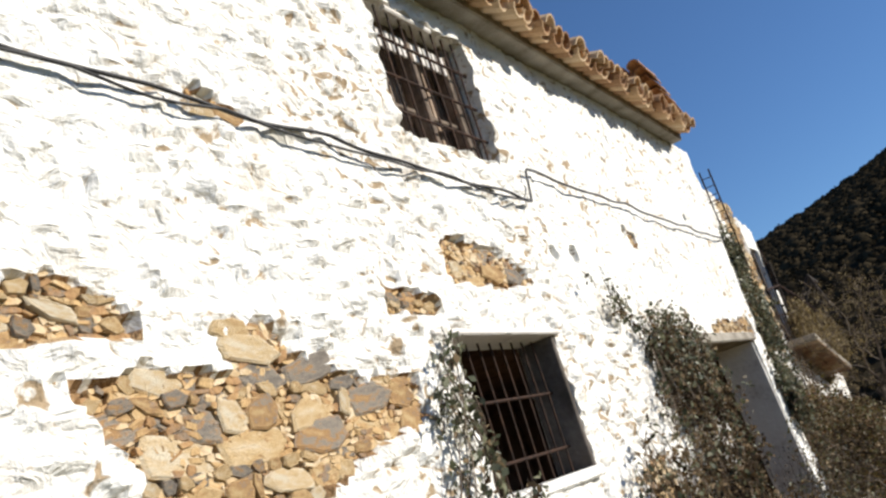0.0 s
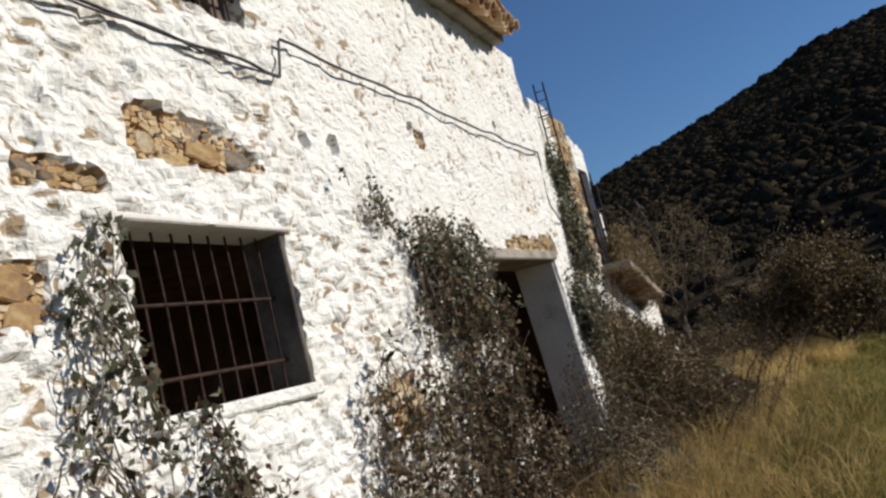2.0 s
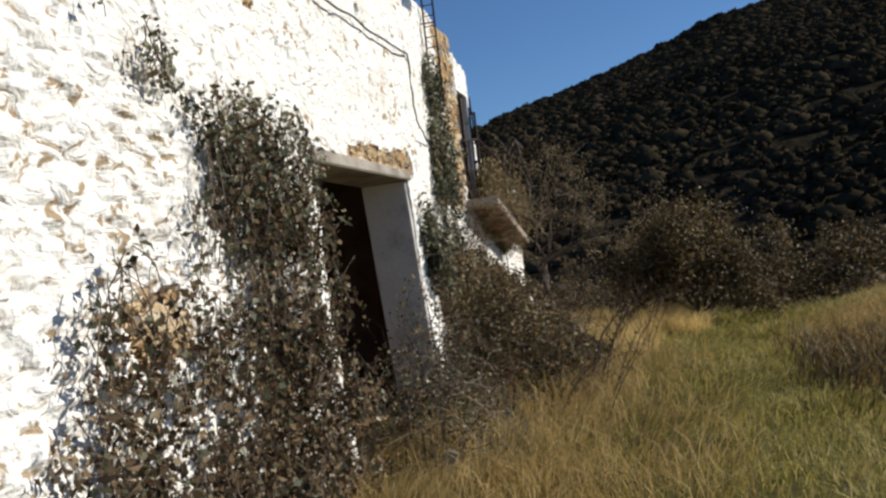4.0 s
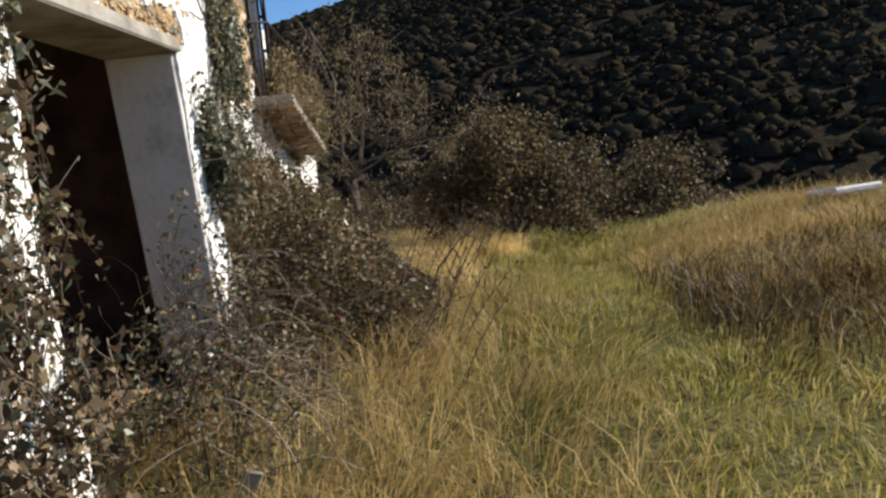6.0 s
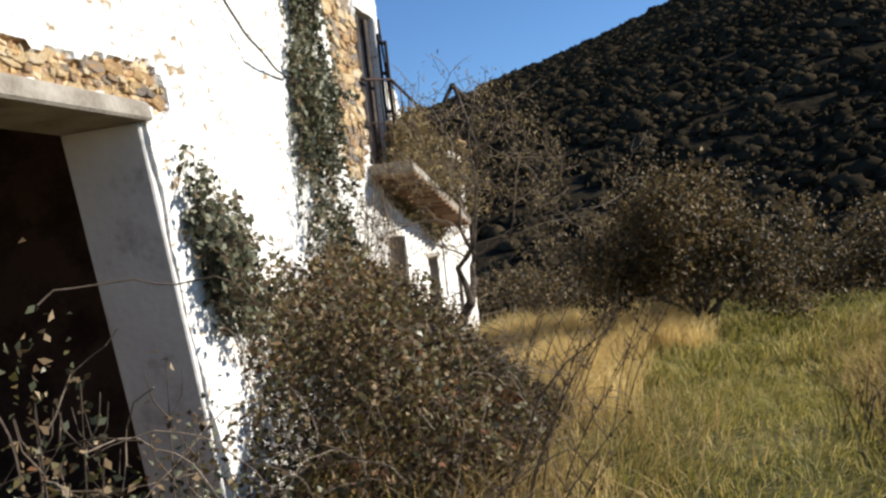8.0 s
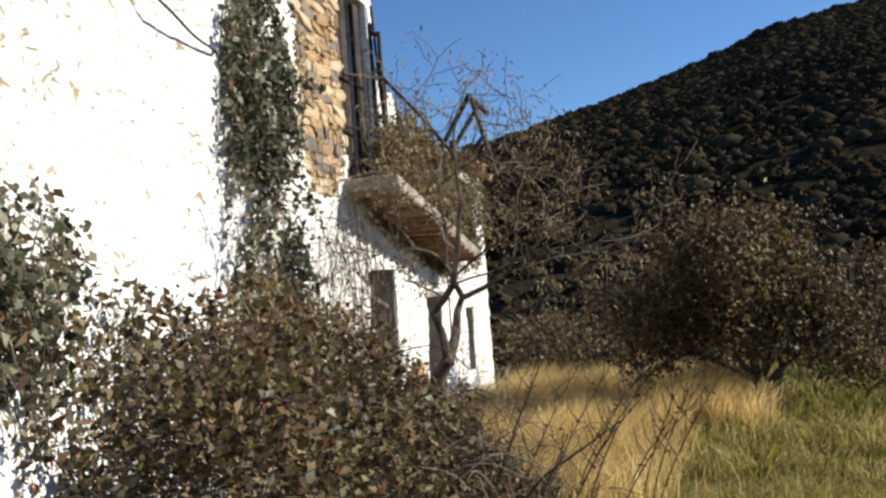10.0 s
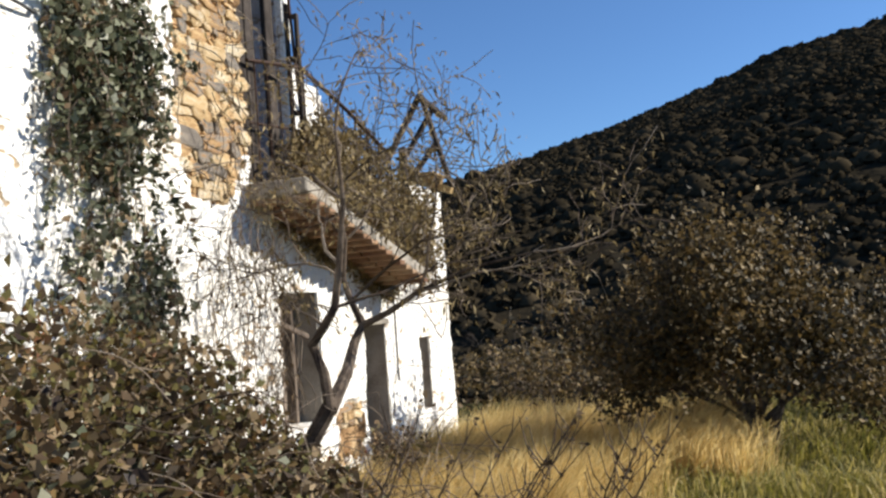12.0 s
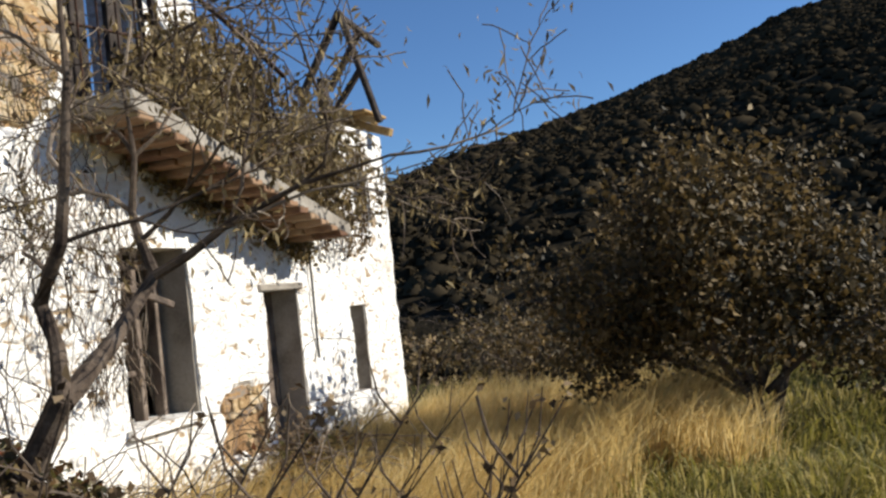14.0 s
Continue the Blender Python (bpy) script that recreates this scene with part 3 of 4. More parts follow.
cable([(0.045, -4, 3.9), (0.045, 1, 3.86), (0.045, 2.6, 3.83), (0.045, 3.8, 3.83), (0.045, 5.9, 3.79), (0.06, 6.2, 3.77), (0.05, 6.3, 4.04)], 0.011)
cable([(0.05, -4, 3.86), (0.05, 2.2, 3.80), (0.05, 3.0, 3.80), (0.05, 4.9, 3.79), (0.06, 6.18, 3.75)], 0.008)
cable([(0.06, 6.3, 4.05), (0.06, 8.5, 4.03), (0.06, 10.5, 4.0), (0.05, 12.4, 4.02), (-0.2, 13.3, 3.84), (-0.45, 14.3, 3.6), (-0.62, 15.5, 3.4)], 0.011)

# ---- second wing, set back ----
XB = -0.66
W2, D2, W3 = (18.15, 18.92, 0.62, 1.80), (19.9, 20.52, -0.4, 1.45), (21.57, 21.93, 0.36, 1.23)
UB = (17.85, 18.62, 2.7, 4.6)
UE = (21.95, 22.3, 2.1, 2.85)


def top_b(y):
    if y < 18.75:
        return 5.6 - 0.25 * max(0, y - 16.5)
    if y < 20.6:
        return 3.9 - (y - 18.75) * 0.55 + 0.2 * lump(y, 1, 3)
    return 2.9 if y < 21.0 else 3.1


BARE_B = [(16.5, 5.5), (17.8, 5.5), (17.84, 4.2), (17.9, 3.0), (17.5, 2.5), (17.05, 2.5), (16.86, 3.1), (16.94, 3.9)]


BARE_B2 = [(19.25, 0.68), (19.5, 0.72), (19.78, 0.68), (19.82, 0.15), (19.2, 0.2)]


def bare_b(y, z):
    q = edge_noise(y, z)
    return inside(BARE_B, *q) or inside(BARE_B2, *q)


def relief_b(y, z):
    d = noise.voronoi(Vector((0.7, y * 3.6, z * 6.0)))[0]
    rough = 1.0 if y < 18.3 else 0.4
    k = min(1.0, (d[1] - d[0]) * 1.6)
    r = rough * (0.03 * k * k * (3 - 2 * k) - 0.012) + rough * 0.02 * lump(y, z, 8, 2) + 0.02 * lump(y, z, 1.0) + 0.01 * lump(y, z, 5, 3)
    if bare_b(y, z):
        r = -0.06
    if 21.7 < y < 22.05 and 1.28 < z < 1.55 and lump(y, z, 5, 31) > -0.1:
        r -= 0.02
    return r


wall_b = wall("wall_wing", XB, 15.5, 22.84, -0.8, 5.6, 0.42, [W2, D2, W3, UB, UE], relief_b, 0.06, WHITE, "whitewashed wing wall with a broken top and bare stone", top=top_b, lean=lambda y, z: 0.03 * lump(y, z, 2, 5), bared=bare_b)
tagged(finish("wall_wing_end", box((-5.5, 22.4, -0.8), (XB - 0.43, 22.8, 3.0), 0.03, 0.02), WHITE), "whitewashed gable end of the wing", "wall", kind="structure")
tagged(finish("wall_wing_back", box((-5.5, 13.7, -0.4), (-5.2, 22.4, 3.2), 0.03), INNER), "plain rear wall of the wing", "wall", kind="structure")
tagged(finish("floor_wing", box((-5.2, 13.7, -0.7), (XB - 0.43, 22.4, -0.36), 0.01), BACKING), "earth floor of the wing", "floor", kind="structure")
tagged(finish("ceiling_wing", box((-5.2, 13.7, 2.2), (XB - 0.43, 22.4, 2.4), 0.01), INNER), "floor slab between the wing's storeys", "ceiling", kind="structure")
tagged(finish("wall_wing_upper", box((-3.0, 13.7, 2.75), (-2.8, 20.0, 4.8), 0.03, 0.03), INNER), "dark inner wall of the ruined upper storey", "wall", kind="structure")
# window with broken wooden casement
w2 = thing("window_3", (XB - 0.2, 18.5, 0.62), "ground floor window with broken grey wooden casements", "window", kind="structure")
y0, y1, z0, z1 = W2
for nm, lo, hi in (("frame", (-0.30, 0.0, 0), (-0.22, 0.05, 1.12)), ("frame", (-0.30, 0.64, 0), (-0.22, 0.70, 1.12)), ("frame", (-0.30, 0, 1.05), (-0.22, 0.70, 1.12)), ("mullion", (-0.30, 0.40, 0), (-0.21, 0.45, 1.1)),
                   ("rail", (-0.28, 0.05, 0.32), (-0.24, 0.42, 0.36)), ("rail", (-0.28, 0.05, 0.68), (-0.24, 0.42, 0.71)), ("stile", (-0.28, 0.22, 0.02), (-0.25, 0.25, 0.7)), ("sill", (-0.42, -0.03, -0.05), (0.05, 0.73, 0.01))):
    child(nm, box(Vector(lo) + Vector((XB, y0, z0)), Vector(hi) + Vector((XB, y0, z0)), 0.006), WHITE if nm == "sill" else WOOD, w2)
child("shutter", beam((XB - 0.1, y0 + 0.1, z0 + 0.95), (XB - 0.05, y0 + 0.62, z0 + 0.78), 0.03, 0.05), WOOD, w2)
child("reveal", box((XB - 0.40, y1 - 0.02, z0), (XB - 0.02, y1 + 0.004, z1), 0.004), CONC, w2)
d2 = thing("door_2", (XB - 0.2, 20.2, -0.3), "grey weathered plank door set in the wing wall", "door", kind="structure")
for k in range(5):
    child("board", box((XB - 0.30, 19.905 + k * 0.123, -0.38), (XB - 0.26, 19.905 + k * 0.123 + 0.117, 1.43), 0.005), WOOD, d2)
child("jamb", box((XB - 0.40, 20.50, -0.4), (XB - 0.01, 20.525, 1.44), 0.004), CONC, d2)
child("lintel", box((XB - 0.3, 19.83, 1.44), (XB + 0.03, 20.58, 1.50), 0.01, 0.006), CONC, d2)
w3 = thing("window_4", (XB - 0.2, 21.75, 0.36), "narrow grey shuttered slit window", "window", kind="structure")
child("shutter", box((XB - 0.26, 21.57, 0.36), (XB - 0.22, 21.93, 1.23), 0.006), WOOD, w3)
child("reveal", box((XB - 0.40, 21.91, 0.36), (XB - 0.01, 21.935, 1.23), 0.003), CONC, w3)
# upper openings of the wing
ub = thing("window_5", (XB - 0.2, 18.2, 2.7), "balcony doorway with dark weathered wooden shutters", "window", kind="structure")
for a, b in ((17.86, 17.98), (18.0, 18.14), (18.36, 18.5)):
    child("shutter", box((XB - 0.1, a, 2.72), (XB - 0.05, b, 4.56), 0.006), DARKWOOD, ub)
child("frame", box((XB - 0.06, 18.55, 2.7), (XB + 0.02, 18.63, 4.6), 0.008), WHITE, ub, "whitewashed door jamb strip")
# a glazed leaf swung open, its upper panes bare
for nm, p, q in (("stile", (XB + 0.03, 18.6, 2.9), (XB + 0.03, 18.6, 4.4)), ("stile", (-0.54, 18.62, 2.95), (-0.54, 18.62, 4.3)), ("rail", (XB, 18.6, 4.3), (-0.54, 18.62, 4.27)), ("rail", (XB, 18.6, 3.9), (-0.54, 18.62, 3.88)), ("rail", (XB, 18.6, 3.4), (-0.54, 18.62, 3.4))):
    child(nm, beam(p, q, 0.035, 0.045, 0.005), DARKWOOD, ub)
ue = thing("window_6", (XB - 0.2, 22.1, 2.1), "small upper window with a rusty iron grille", "window", kind="structure")
for k in range(4):
    child("bar", tube([(XB + 0.03, 21.97 + k * 0.1, 2.05), (XB + 0.03, 21.97 + k * 0.1, 2.9)], 0.008, 5), IRON, ue)
for z in (2.2, 2.42, 2.64):
    child("bar", tube([(XB + 0.03, 21.92, z), (XB + 0.03, 22.32, z)], 0.008, 5), IRON, ue)

# ---- sagging balcony ----
bal = thing("balcony", (XB, 18.0, 2.45), "sagging brick balcony with an iron rail, overgrown with dry creeper", "balcony", kind="structure")


def sag(y):
    return 2.47 - (y - 18.1) * 0.25


bm = box((XB, 0, 0), (-0.12, 2.85, 0.12), 0.012)
for v in bm.verts:
    v.co.z += sag(17.75 + v.co.y)
    v.co.y += 17.75
child("slab", bm, CONC, bal)
for k in range(16):
    y = 17.8 + k * 0.172
    for x in (XB + 0.02, XB + 0.29):
        bm = box((x, y, sag(y) - 0.05), (x + 0.25, y + 0.145, sag(y) - 0.001), 0.008, 0.004)
        child("brick", bm, BRICK, bal)
for k in range(8):
    y = 18.6 + k * 0.17
    x = -0.5 + 0.045 * k
    child("baluster", tube([(x, y, sag(y) + 0.1), (x, y, 3.76 - k * 0.085)], 0.008, 5), IRON, bal)
for k in range(4):
    y = 17.95 + k * 0.15
    child("baluster", tube([(-0.62 + 0.03 * k, y, sag(y) + 0.1), (-0.62 + 0.03 * k, y, 3.72 + k * 0.01)], 0.008, 5), IRON, bal)
child("handrail", tube([(XB, 17.9, 3.72), (-0.52, 18.6, 3.80), (-0.34, 19.2, 3.48), (-0.2, 19.8, 3.14)], 0.02, 6), IRON, bal)
child("handrail", tube([(XB, 17.9, 3.2), (-0.52, 18.6, 3.22), (-0.34, 19.2, 3.0)], 0.012, 6), IRON, bal)
child("post", tube([(-0.50, 18.6, 2.4), (-0.6, 18.6, 4.58)], 0.016, 6), IRON, bal)
tagged(finish("rubble", box((XB - 1.6, 18.9, 2.35), (XB + 0.2, 21.1, 2.85), 0.1, 0.12), BACKING), "heap of fallen earth and tile rubble on the balcony", "rubble")

# ---- iron ladder on the wing's tall end ----
lad = thing("iron_ladder", (-0.52, 15.9, 4.1), "narrow rusty iron ladder fixed to the tall wing wall", "ladder")
for x in (-0.60, -0.43):
    child("rail", tube([(x, 15.9, 4.0), (x - 0.03, 16.0, 5.9)], 0.016, 5), IRON, lad)
for k in range(11):
    child("rung", tube([(-0.61 - k * 0.003, 15.9 + k * 0.009, 4.1 + k * 0.165), (-0.42 - k * 0.003, 15.9 + k * 0.009, 4.1 + k * 0.165)], 0.009, 5), IRON, lad)
for z in (4.2, 5.3):
    child("bracket", tube([(XB - 0.1, 15.92, z), (-0.44, 15.92, z)], 0.012, 5), IRON, lad)

# ---- gable truss at the wing's end ----
tr = thing("roof_truss", (-0.3, 21.3, 3.3), "bare dark timber gable truss still standing", "roof truss")
A, B, C = (-0.30, 21.25, 4.07), (-0.80, 21.25, 3.3), (-0.02, 21.3, 2.95)
child("rafter", beam(A, B, 0.05, 0.09, up=(0, 1, 0)), DARKWOOD, tr)
child("rafter", beam(A, C, 0.05, 0.09, up=(0, 1, 0)), DARKWOOD, tr)
child("strut", beam((-0.14, 21.32, 3.53), (-0.58, 21.32, 3.02), 0.05, 0.07, up=(0, 1, 0)), DARKWOOD, tr)
child("rafter", beam((-0.30, 21.75, 4.02), (-0.72, 21.75, 3.45), 0.05, 0.08, up=(0, 1, 0)), DARKWOOD, tr)
child("purlin", beam((-0.3, 21.2, 4.03), (-0.3, 22.2, 3.95), 0.06, 0.06), DARKWOOD, tr)
child("post", beam((-0.66, 21.4, 2.4), (-0.62, 21.4, 3.5), 0.09, 0.09), DARKWOOD, tr)
child("post", beam((-0.56, 21.15, 2.3), (-0.56, 21.15, 3.1), 0.06, 0.06), DARKWOOD, tr)
ev = thing("eave_timber", (XB, 22.4, 3.4), "ochre timber eave end on the wing wall", "eave")
child("timber", beam((-1.0, 22.6, 3.3), (-0.42, 22.6, 3.08), 0.12, 0.09), YWOOD, ev)
child("timber", beam((-1.0, 22.3, 3.4), (-0.45, 22.3, 3.17), 0.10, 0.08), YWOOD, ev)
child("board", box((-1.0, 22.1, 3.26), (-0.5, 22.7, 3.29), 0.005, 0.004), YWOOD, ev)
cable([(XB + 0.03, 20.75, 2.1), (XB + 0.03, 20.76, 1.5), (XB + 0.03, 20.74, 0.8)], 0.012, label="thin wire hanging down the wing wall")


# ---- plants ----
NR = np.random.default_rng(11)


def gz(X, Y):
    return np.array([ground_z(float(a), float(b)) for a, b in zip(X, Y)])


def stuff(name, V, material, label, category):
    return tagged(new(name, quads_mesh(name, V, material)), label, category, kind="stuff")


def in_poly(poly, n):
    ys, zs = [p[0] for p in poly], [p[1] for p in poly]
    out = []
    while len(out) < n:
        y, z = NR.uniform(min(ys), max(ys)), NR.uniform(min(zs), max(zs))
        g = noise.noise(Vector((3.3, y * 2.1, z * 2.1))) + 0.6 * noise.noise(Vector((8.3, y * 6, z * 6)))
        if inside(poly, y + 0.2 * noise.noise(Vector((1, y * 3, z * 3))), z) and g > NR.uniform(-0.3, 0.4):
            out.append((y, z))
    return np.array(out)


def strand(p, d, n, step, droop, wob):
    pts = [Vector(p)]
    d = Vector(d)
    for _ in range(n):
        d += Vector(NR.normal(size=3) * wob) + Vector((0, 0, -droop))
        d.normalize()
        q = pts[-1] + d * step
        q.z = max(q.z, -0.05)
        pts.append(q)
    return pts


def climber(name, poly, n_green, n_dead, n_vine, x0, deep, label, leaf=0.058, dry=DEADLEAF):
    ob = thing(name, (x0, poly[0][0], 0), label, "climbing plant")
    lo, hi = min(p[1] for p in poly), max(p[1] for p in poly)
    bm, pool = bmesh.new(), []
    for y, z in in_poly(poly, n_vine):
        back = bend_a(y) if x0 > -0.3 else 0.0
        h = 1 - (z - lo) / (hi - lo)
        out = abs(NR.normal()) * deep * (0.15 + 0.6 * h)
        pts = strand((x0 + 0.03 + back + out, y, z), (0.05, NR.normal() * 0.5, -0.8), int(NR.integers(5, 15)), 0.07, 0.12, 0.26)
        pts = [Vector((min(max(q.x, x0 + 0.02 + back), x0 + 0.10 + back + out), q.y, q.z)) for q in pts if inside(poly, q.y, q.z)]
        if len(pts) < 2:
            continue
        pool += [(q.x, q.y, q.z) for q in pts]
        add_tube(bm, pts, float(NR.uniform(0.002, 0.0045)), 3)
    pool = np.array(pool)
    order = np.argsort(pool[:, 2] + NR.normal(size=len(pool)) * (hi - lo) * 0.2)
    for pn, n, material, a, b in (("green_leaves", n_green, IVY, 0.25 if n_dead else 0.0, 1.0), ("dead_leaves", n_dead, dry, 0.0, 0.85 if n_green else 1.0)):
        if n:
            pick = order[(NR.uniform(a, b, n) * (len(pool) - 1)).astype(int)]
            P = pool[pick] + NR.normal(size=(n, 3)) * np.array([0.025, 0.035, 0.035])
            on(tagged(new(pn, quads_mesh(pn, leaves(NR, P, leaf, droop=0.6), material)), kind="stuff"), ob)
    on(tagged(finish("vine_tangle", bm, TWIG), kind="stuff"), ob)
    return ob


climber("ivy", [(6.3, 1.85), (6.9, 2.0), (7.6, 2.35), (8.4, 2.3), (9.25, 2.25), (9.42, 1.0), (9.5, 0.3), (9.35, -0.05), (5.85, -0.05), (5.9, 0.9), (6.2, 1.6)], 1900, 9000, 680, 0.03, 0.34, "tangled brown creeper and ivy hanging low on the front wall")
climber("ivy", [(6.45, 3.22), (6.85, 3.25), (7.4, 3.02), (7.77, 2.92), (8.6, 2.98), (9.3, 2.9), (9.2, 2.4), (8.9, 1.85), (7.4, 1.9), (7.75, 2.45), (7.4, 2.72), (6.9, 2.9), (6.5, 3.05)], 1700, 1700, 260, 0.03, 0.20, "ivy strand climbing slantwise over the white wall", 0.055)
climber("ivy", [(4.05, 2.85), (4.45, 2.74), (4.40, 1.95), (4.95, 1.78), (4.9, 1.45), (5.25, 1.3), (5.2, 0.8), (5.5, -0.05), (3.0, -0.05), (3.5, 1.2), (4.0, 1.9)], 2100, 2800, 360, 0.03, 0.10, "ivy creeping up beside the barred lower window")
climber("ivy", [(15.6, 4.8), (16.2, 4.9), (16.6, 4.1), (16.7, 2.5), (16.5, 0.8), (15.5, 0.8), (15.5, 2.5)], 7000, 1500, 340, XB, 0.2, "thick green ivy column on the corner of the house", 0.066)
climber("ivy", [(12.15, 2.85), (12.4, 2.75), (12.45, 2.2), (12.9, 2.25), (13.2, 2.15), (13.6, 1.95), (13.4, 1.75), (13.0, 1.6), (12.9, 1.0), (12.6, 1.2), (12.35, 1.7), (12.2, 2.2)], 1700, 700, 130, 0.02, 0.16, "sparse ivy sprays on the doorway pier")
climber("creeper", [(16.8, 3.6), (17.4, 3.2), (18.2, 2.0), (18.3, 0.8), (16.8, 0.8)], 0, 120, 200, XB, 0.25, "thin dry creeper spread over the wing wall")
climber("creeper", [(18.2, 3.3), (19.2, 3.6), (20.6, 3.3), (21.3, 2.8), (20.9, 1.9), (19.0, 2.3), (17.9, 2.55)], 0, 9000, 700, XB + 0.08, 0.55, "dry brown creeper draped over the sagging balcony", 0.06, TREELEAF)
climber("creeper", [(18.3, 2.85), (19.5, 2.65), (20.8, 2.4), (20.8, 1.65), (19.3, 2.0), (18.2, 2.35)], 0, 6500, 620, -0.11, 0.10, "dry creeper trailing over the edge of the balcony", 0.06, TREELEAF)
climber("creeper", [(20.9, 2.5), (21.9, 2.4), (21.8, 1.75), (21.0, 1.7)], 0, 400, 60, XB + 0.05, 0.2, "dry creeper below the truss")


# brambles along the foot of the wall
def bramble_h(x, y):
    a = max(0.0, min(1, (y - 12.3) / 0.8)) * max(0.0, min(1, (18.6 - y) / 1.6))
    top = 1.7 if y < 15.4 else max(0.5, 1.7 - 0.75 * (y - 15.4))
    return a * top * math.exp(-((x - 0.02) / 1.12) ** 2) * (1 + 0.35 * noise.noise(Vector((x * 1.6, y * 1.6, 7))))


def mound(name, x0, x1, y0, y1, h, n, canes, mats, label, leaf):
    ob = thing(name, ((x0 + x1) / 2, (y0 + y1) / 2, 0), label, "bramble")
    tot = sum(k for _, _, k in mats)
    for pn, material, k in mats:
        P = []
        m = int(n * k / tot)
        while len(P) < m:
            x, y = NR.uniform(x0, x1), NR.uniform(y0, y1)
            t = h(x, y)
            if t > 0.06:
                P.append((x, y, ground_z(x, y) + t * NR.uniform(0.25, 1.0) ** 0.6 + NR.normal() * 0.04))
        on(tagged(new(pn, quads_mesh(pn, leaves(NR, np.array(P), leaf), material)), kind="stuff"), ob)
    bm = bmesh.new()
    k = 0
    while k < canes:
        x, y = NR.uniform(x0, x1), NR.uniform(y0, y1)
        t = h(x, y)
        if t > 0.1:
            k += 1
            add_tube(bm, strand((x, y, t * NR.uniform(0.1, 0.85)), (NR.normal() * 0.6 + 0.2, NR.normal(), NR.uniform(0.1, 0.9)), int(NR.integers(6, 13)), 0.08, 0.13, 0.22), float(NR.uniform(0.002, 0.0045)), 3)
    on(tagged(finish("cane_tangle", bm, TWIG), kind="stuff"), ob)


mound("bramble_thicket", -0.6, 1.7, 12.4, 18.6, bramble_h, 42000, 1300, (("leaves", BRAMBLE, 3), ("dead_leaves", DEADLEAF, 2), ("green_leaves", IVY, 0.35)), "bramble thicket of brown, green and reddish leaves at the wall foot", 0.058)
mound("bramble_thicket", -0.4, 0.9, 9.7, 11.9, lambda x, y: (1.25 + 1.3 * math.exp(-((y - 10.35) / 0.3) ** 2) + 0.3 * math.exp(-((y - 11.2) / 0.2) ** 2)) * math.exp(-((x - 0.42) / 0.33) ** 2) * (0.75 + 0.5 * noise.noise(Vector((x * 3, y * 2, 3)))), 3000, 240, (("dead_leaves", DEADLEAF, 1.4), ("leaves", BRAMBLE, 1), ("green_leaves", IVY, 1.6)), "thin dry brambles growing across the doorway", 0.044)
mound("bramble_thicket", -0.4, 0.7, 18.9, 20.0, lambda x, y: 0.75 * math.exp(-((x + 0.3) / 0.45) ** 2), 900, 60, (("leaves", BRAMBLE, 1), ("dead_leaves", DEADLEAF, 2)), "russet weeds beside the plank door", 0.06)
mound("bramble_thicket", -8.0, 10.0, 29.0, 42.0, lambda x, y: (1.2 + 0.8 * noise.noise(Vector((x * 0.5, y * 0.5, 1)))) * max(0.0, 1 - ((y - 34) / 6) ** 2), 16000, 400, (("leaves", SHRUB, 3), ("dead_leaves", DEADLEAF, 1)), "dark wild scrub at the foot of the hill", 0.17)


# ---- trees ----
def grow(bm, tips, p, d, length, r, level, wob=0.22, up=0.04, split=3):
    n = 5
    pts, rad = [Vector(p)], [r]
    d = Vector(d).normalized()
    for i in range(n):
        d = (d + Vector(NR.normal(size=3) * wob) + Vector((0, 0, up))).normalized()
        pts.append(pts[-1] + d * (length / n))
        rad.append(max(0.003, r * (1 - 0.5 * (i + 1) / n)))
        if level > 0 and i >= 1:
            for _ in range(1 if i < n - 1 else split - 1):
                dd = (d + Vector(NR.normal(size=3) * 0.65)).normalized()
                grow(bm, tips, pts[-1], dd, length * NR.uniform(0.5, 0.75), rad[-1] * 0.6, level - 1, wob, up, split)
        if level <= 1:
            tips.append(tuple(pts[-1]))
    add_tube(bm, pts, rad, 6 if level > 1 else 4)


def leaf_cloud(tips, n, jitter, size, droop=0.0, aspect=0.62):
    T = np.array(tips)
    P = T[NR.integers(0, len(T), n)] + NR.normal(size=(n, 3)) * jitter
    return leaves(NR, P, size, droop=droop, aspect=aspect)


tree = thing("tree", (0.3, 15.95, 0), "small leaning tree with bare forked limbs and sparse dry leaves", "tree")
bole = child("trunk", tube([(0.30, 15.95, -0.1), (0.44, 15.98, 0.4), (0.60, 16.0, 0.8), (0.79, 16.0, 1.08)], [0.075, 0.062, 0.052, 0.046], 9), BARK, tree)
child("limb", tube([(0.79, 16.0, 1.06), (0.75, 16.04, 1.26), (0.69, 16.04, 1.42), (0.80, 15.98, 1.52), (0.88, 15.96, 1.62), (0.93, 15.95, 1.85), (0.98, 15.95, 2.2), (0.95, 15.98, 2.6)], [0.036, 0.03, 0.029, 0.027, 0.024, 0.02, 0.014, 0.007], 8), BARK, bole)
child("limb", tube([(0.79, 16.0, 1.06), (0.77, 16.3, 1.24), (0.72, 16.55, 1.40), (0.74, 16.65, 1.51), (0.66, 16.68, 1.66), (0.60, 16.72, 1.80), (0.62, 16.75, 2.05), (0.55, 16.8, 2.4)], [0.042, 0.036, 0.03, 0.028, 0.022, 0.018, 0.013, 0.006], 8), BARK, bole)
child("limb", tube([(0.74, 16.64, 1.50), (0.92, 16.65, 1.57), (1.12, 16.66, 1.68), (1.45, 16.7, 1.8), (1.85, 16.7, 1.86)], [0.024, 0.02, 0.016, 0.011, 0.005], 7), BARK, bole)
bm, tips = bmesh.new(), []
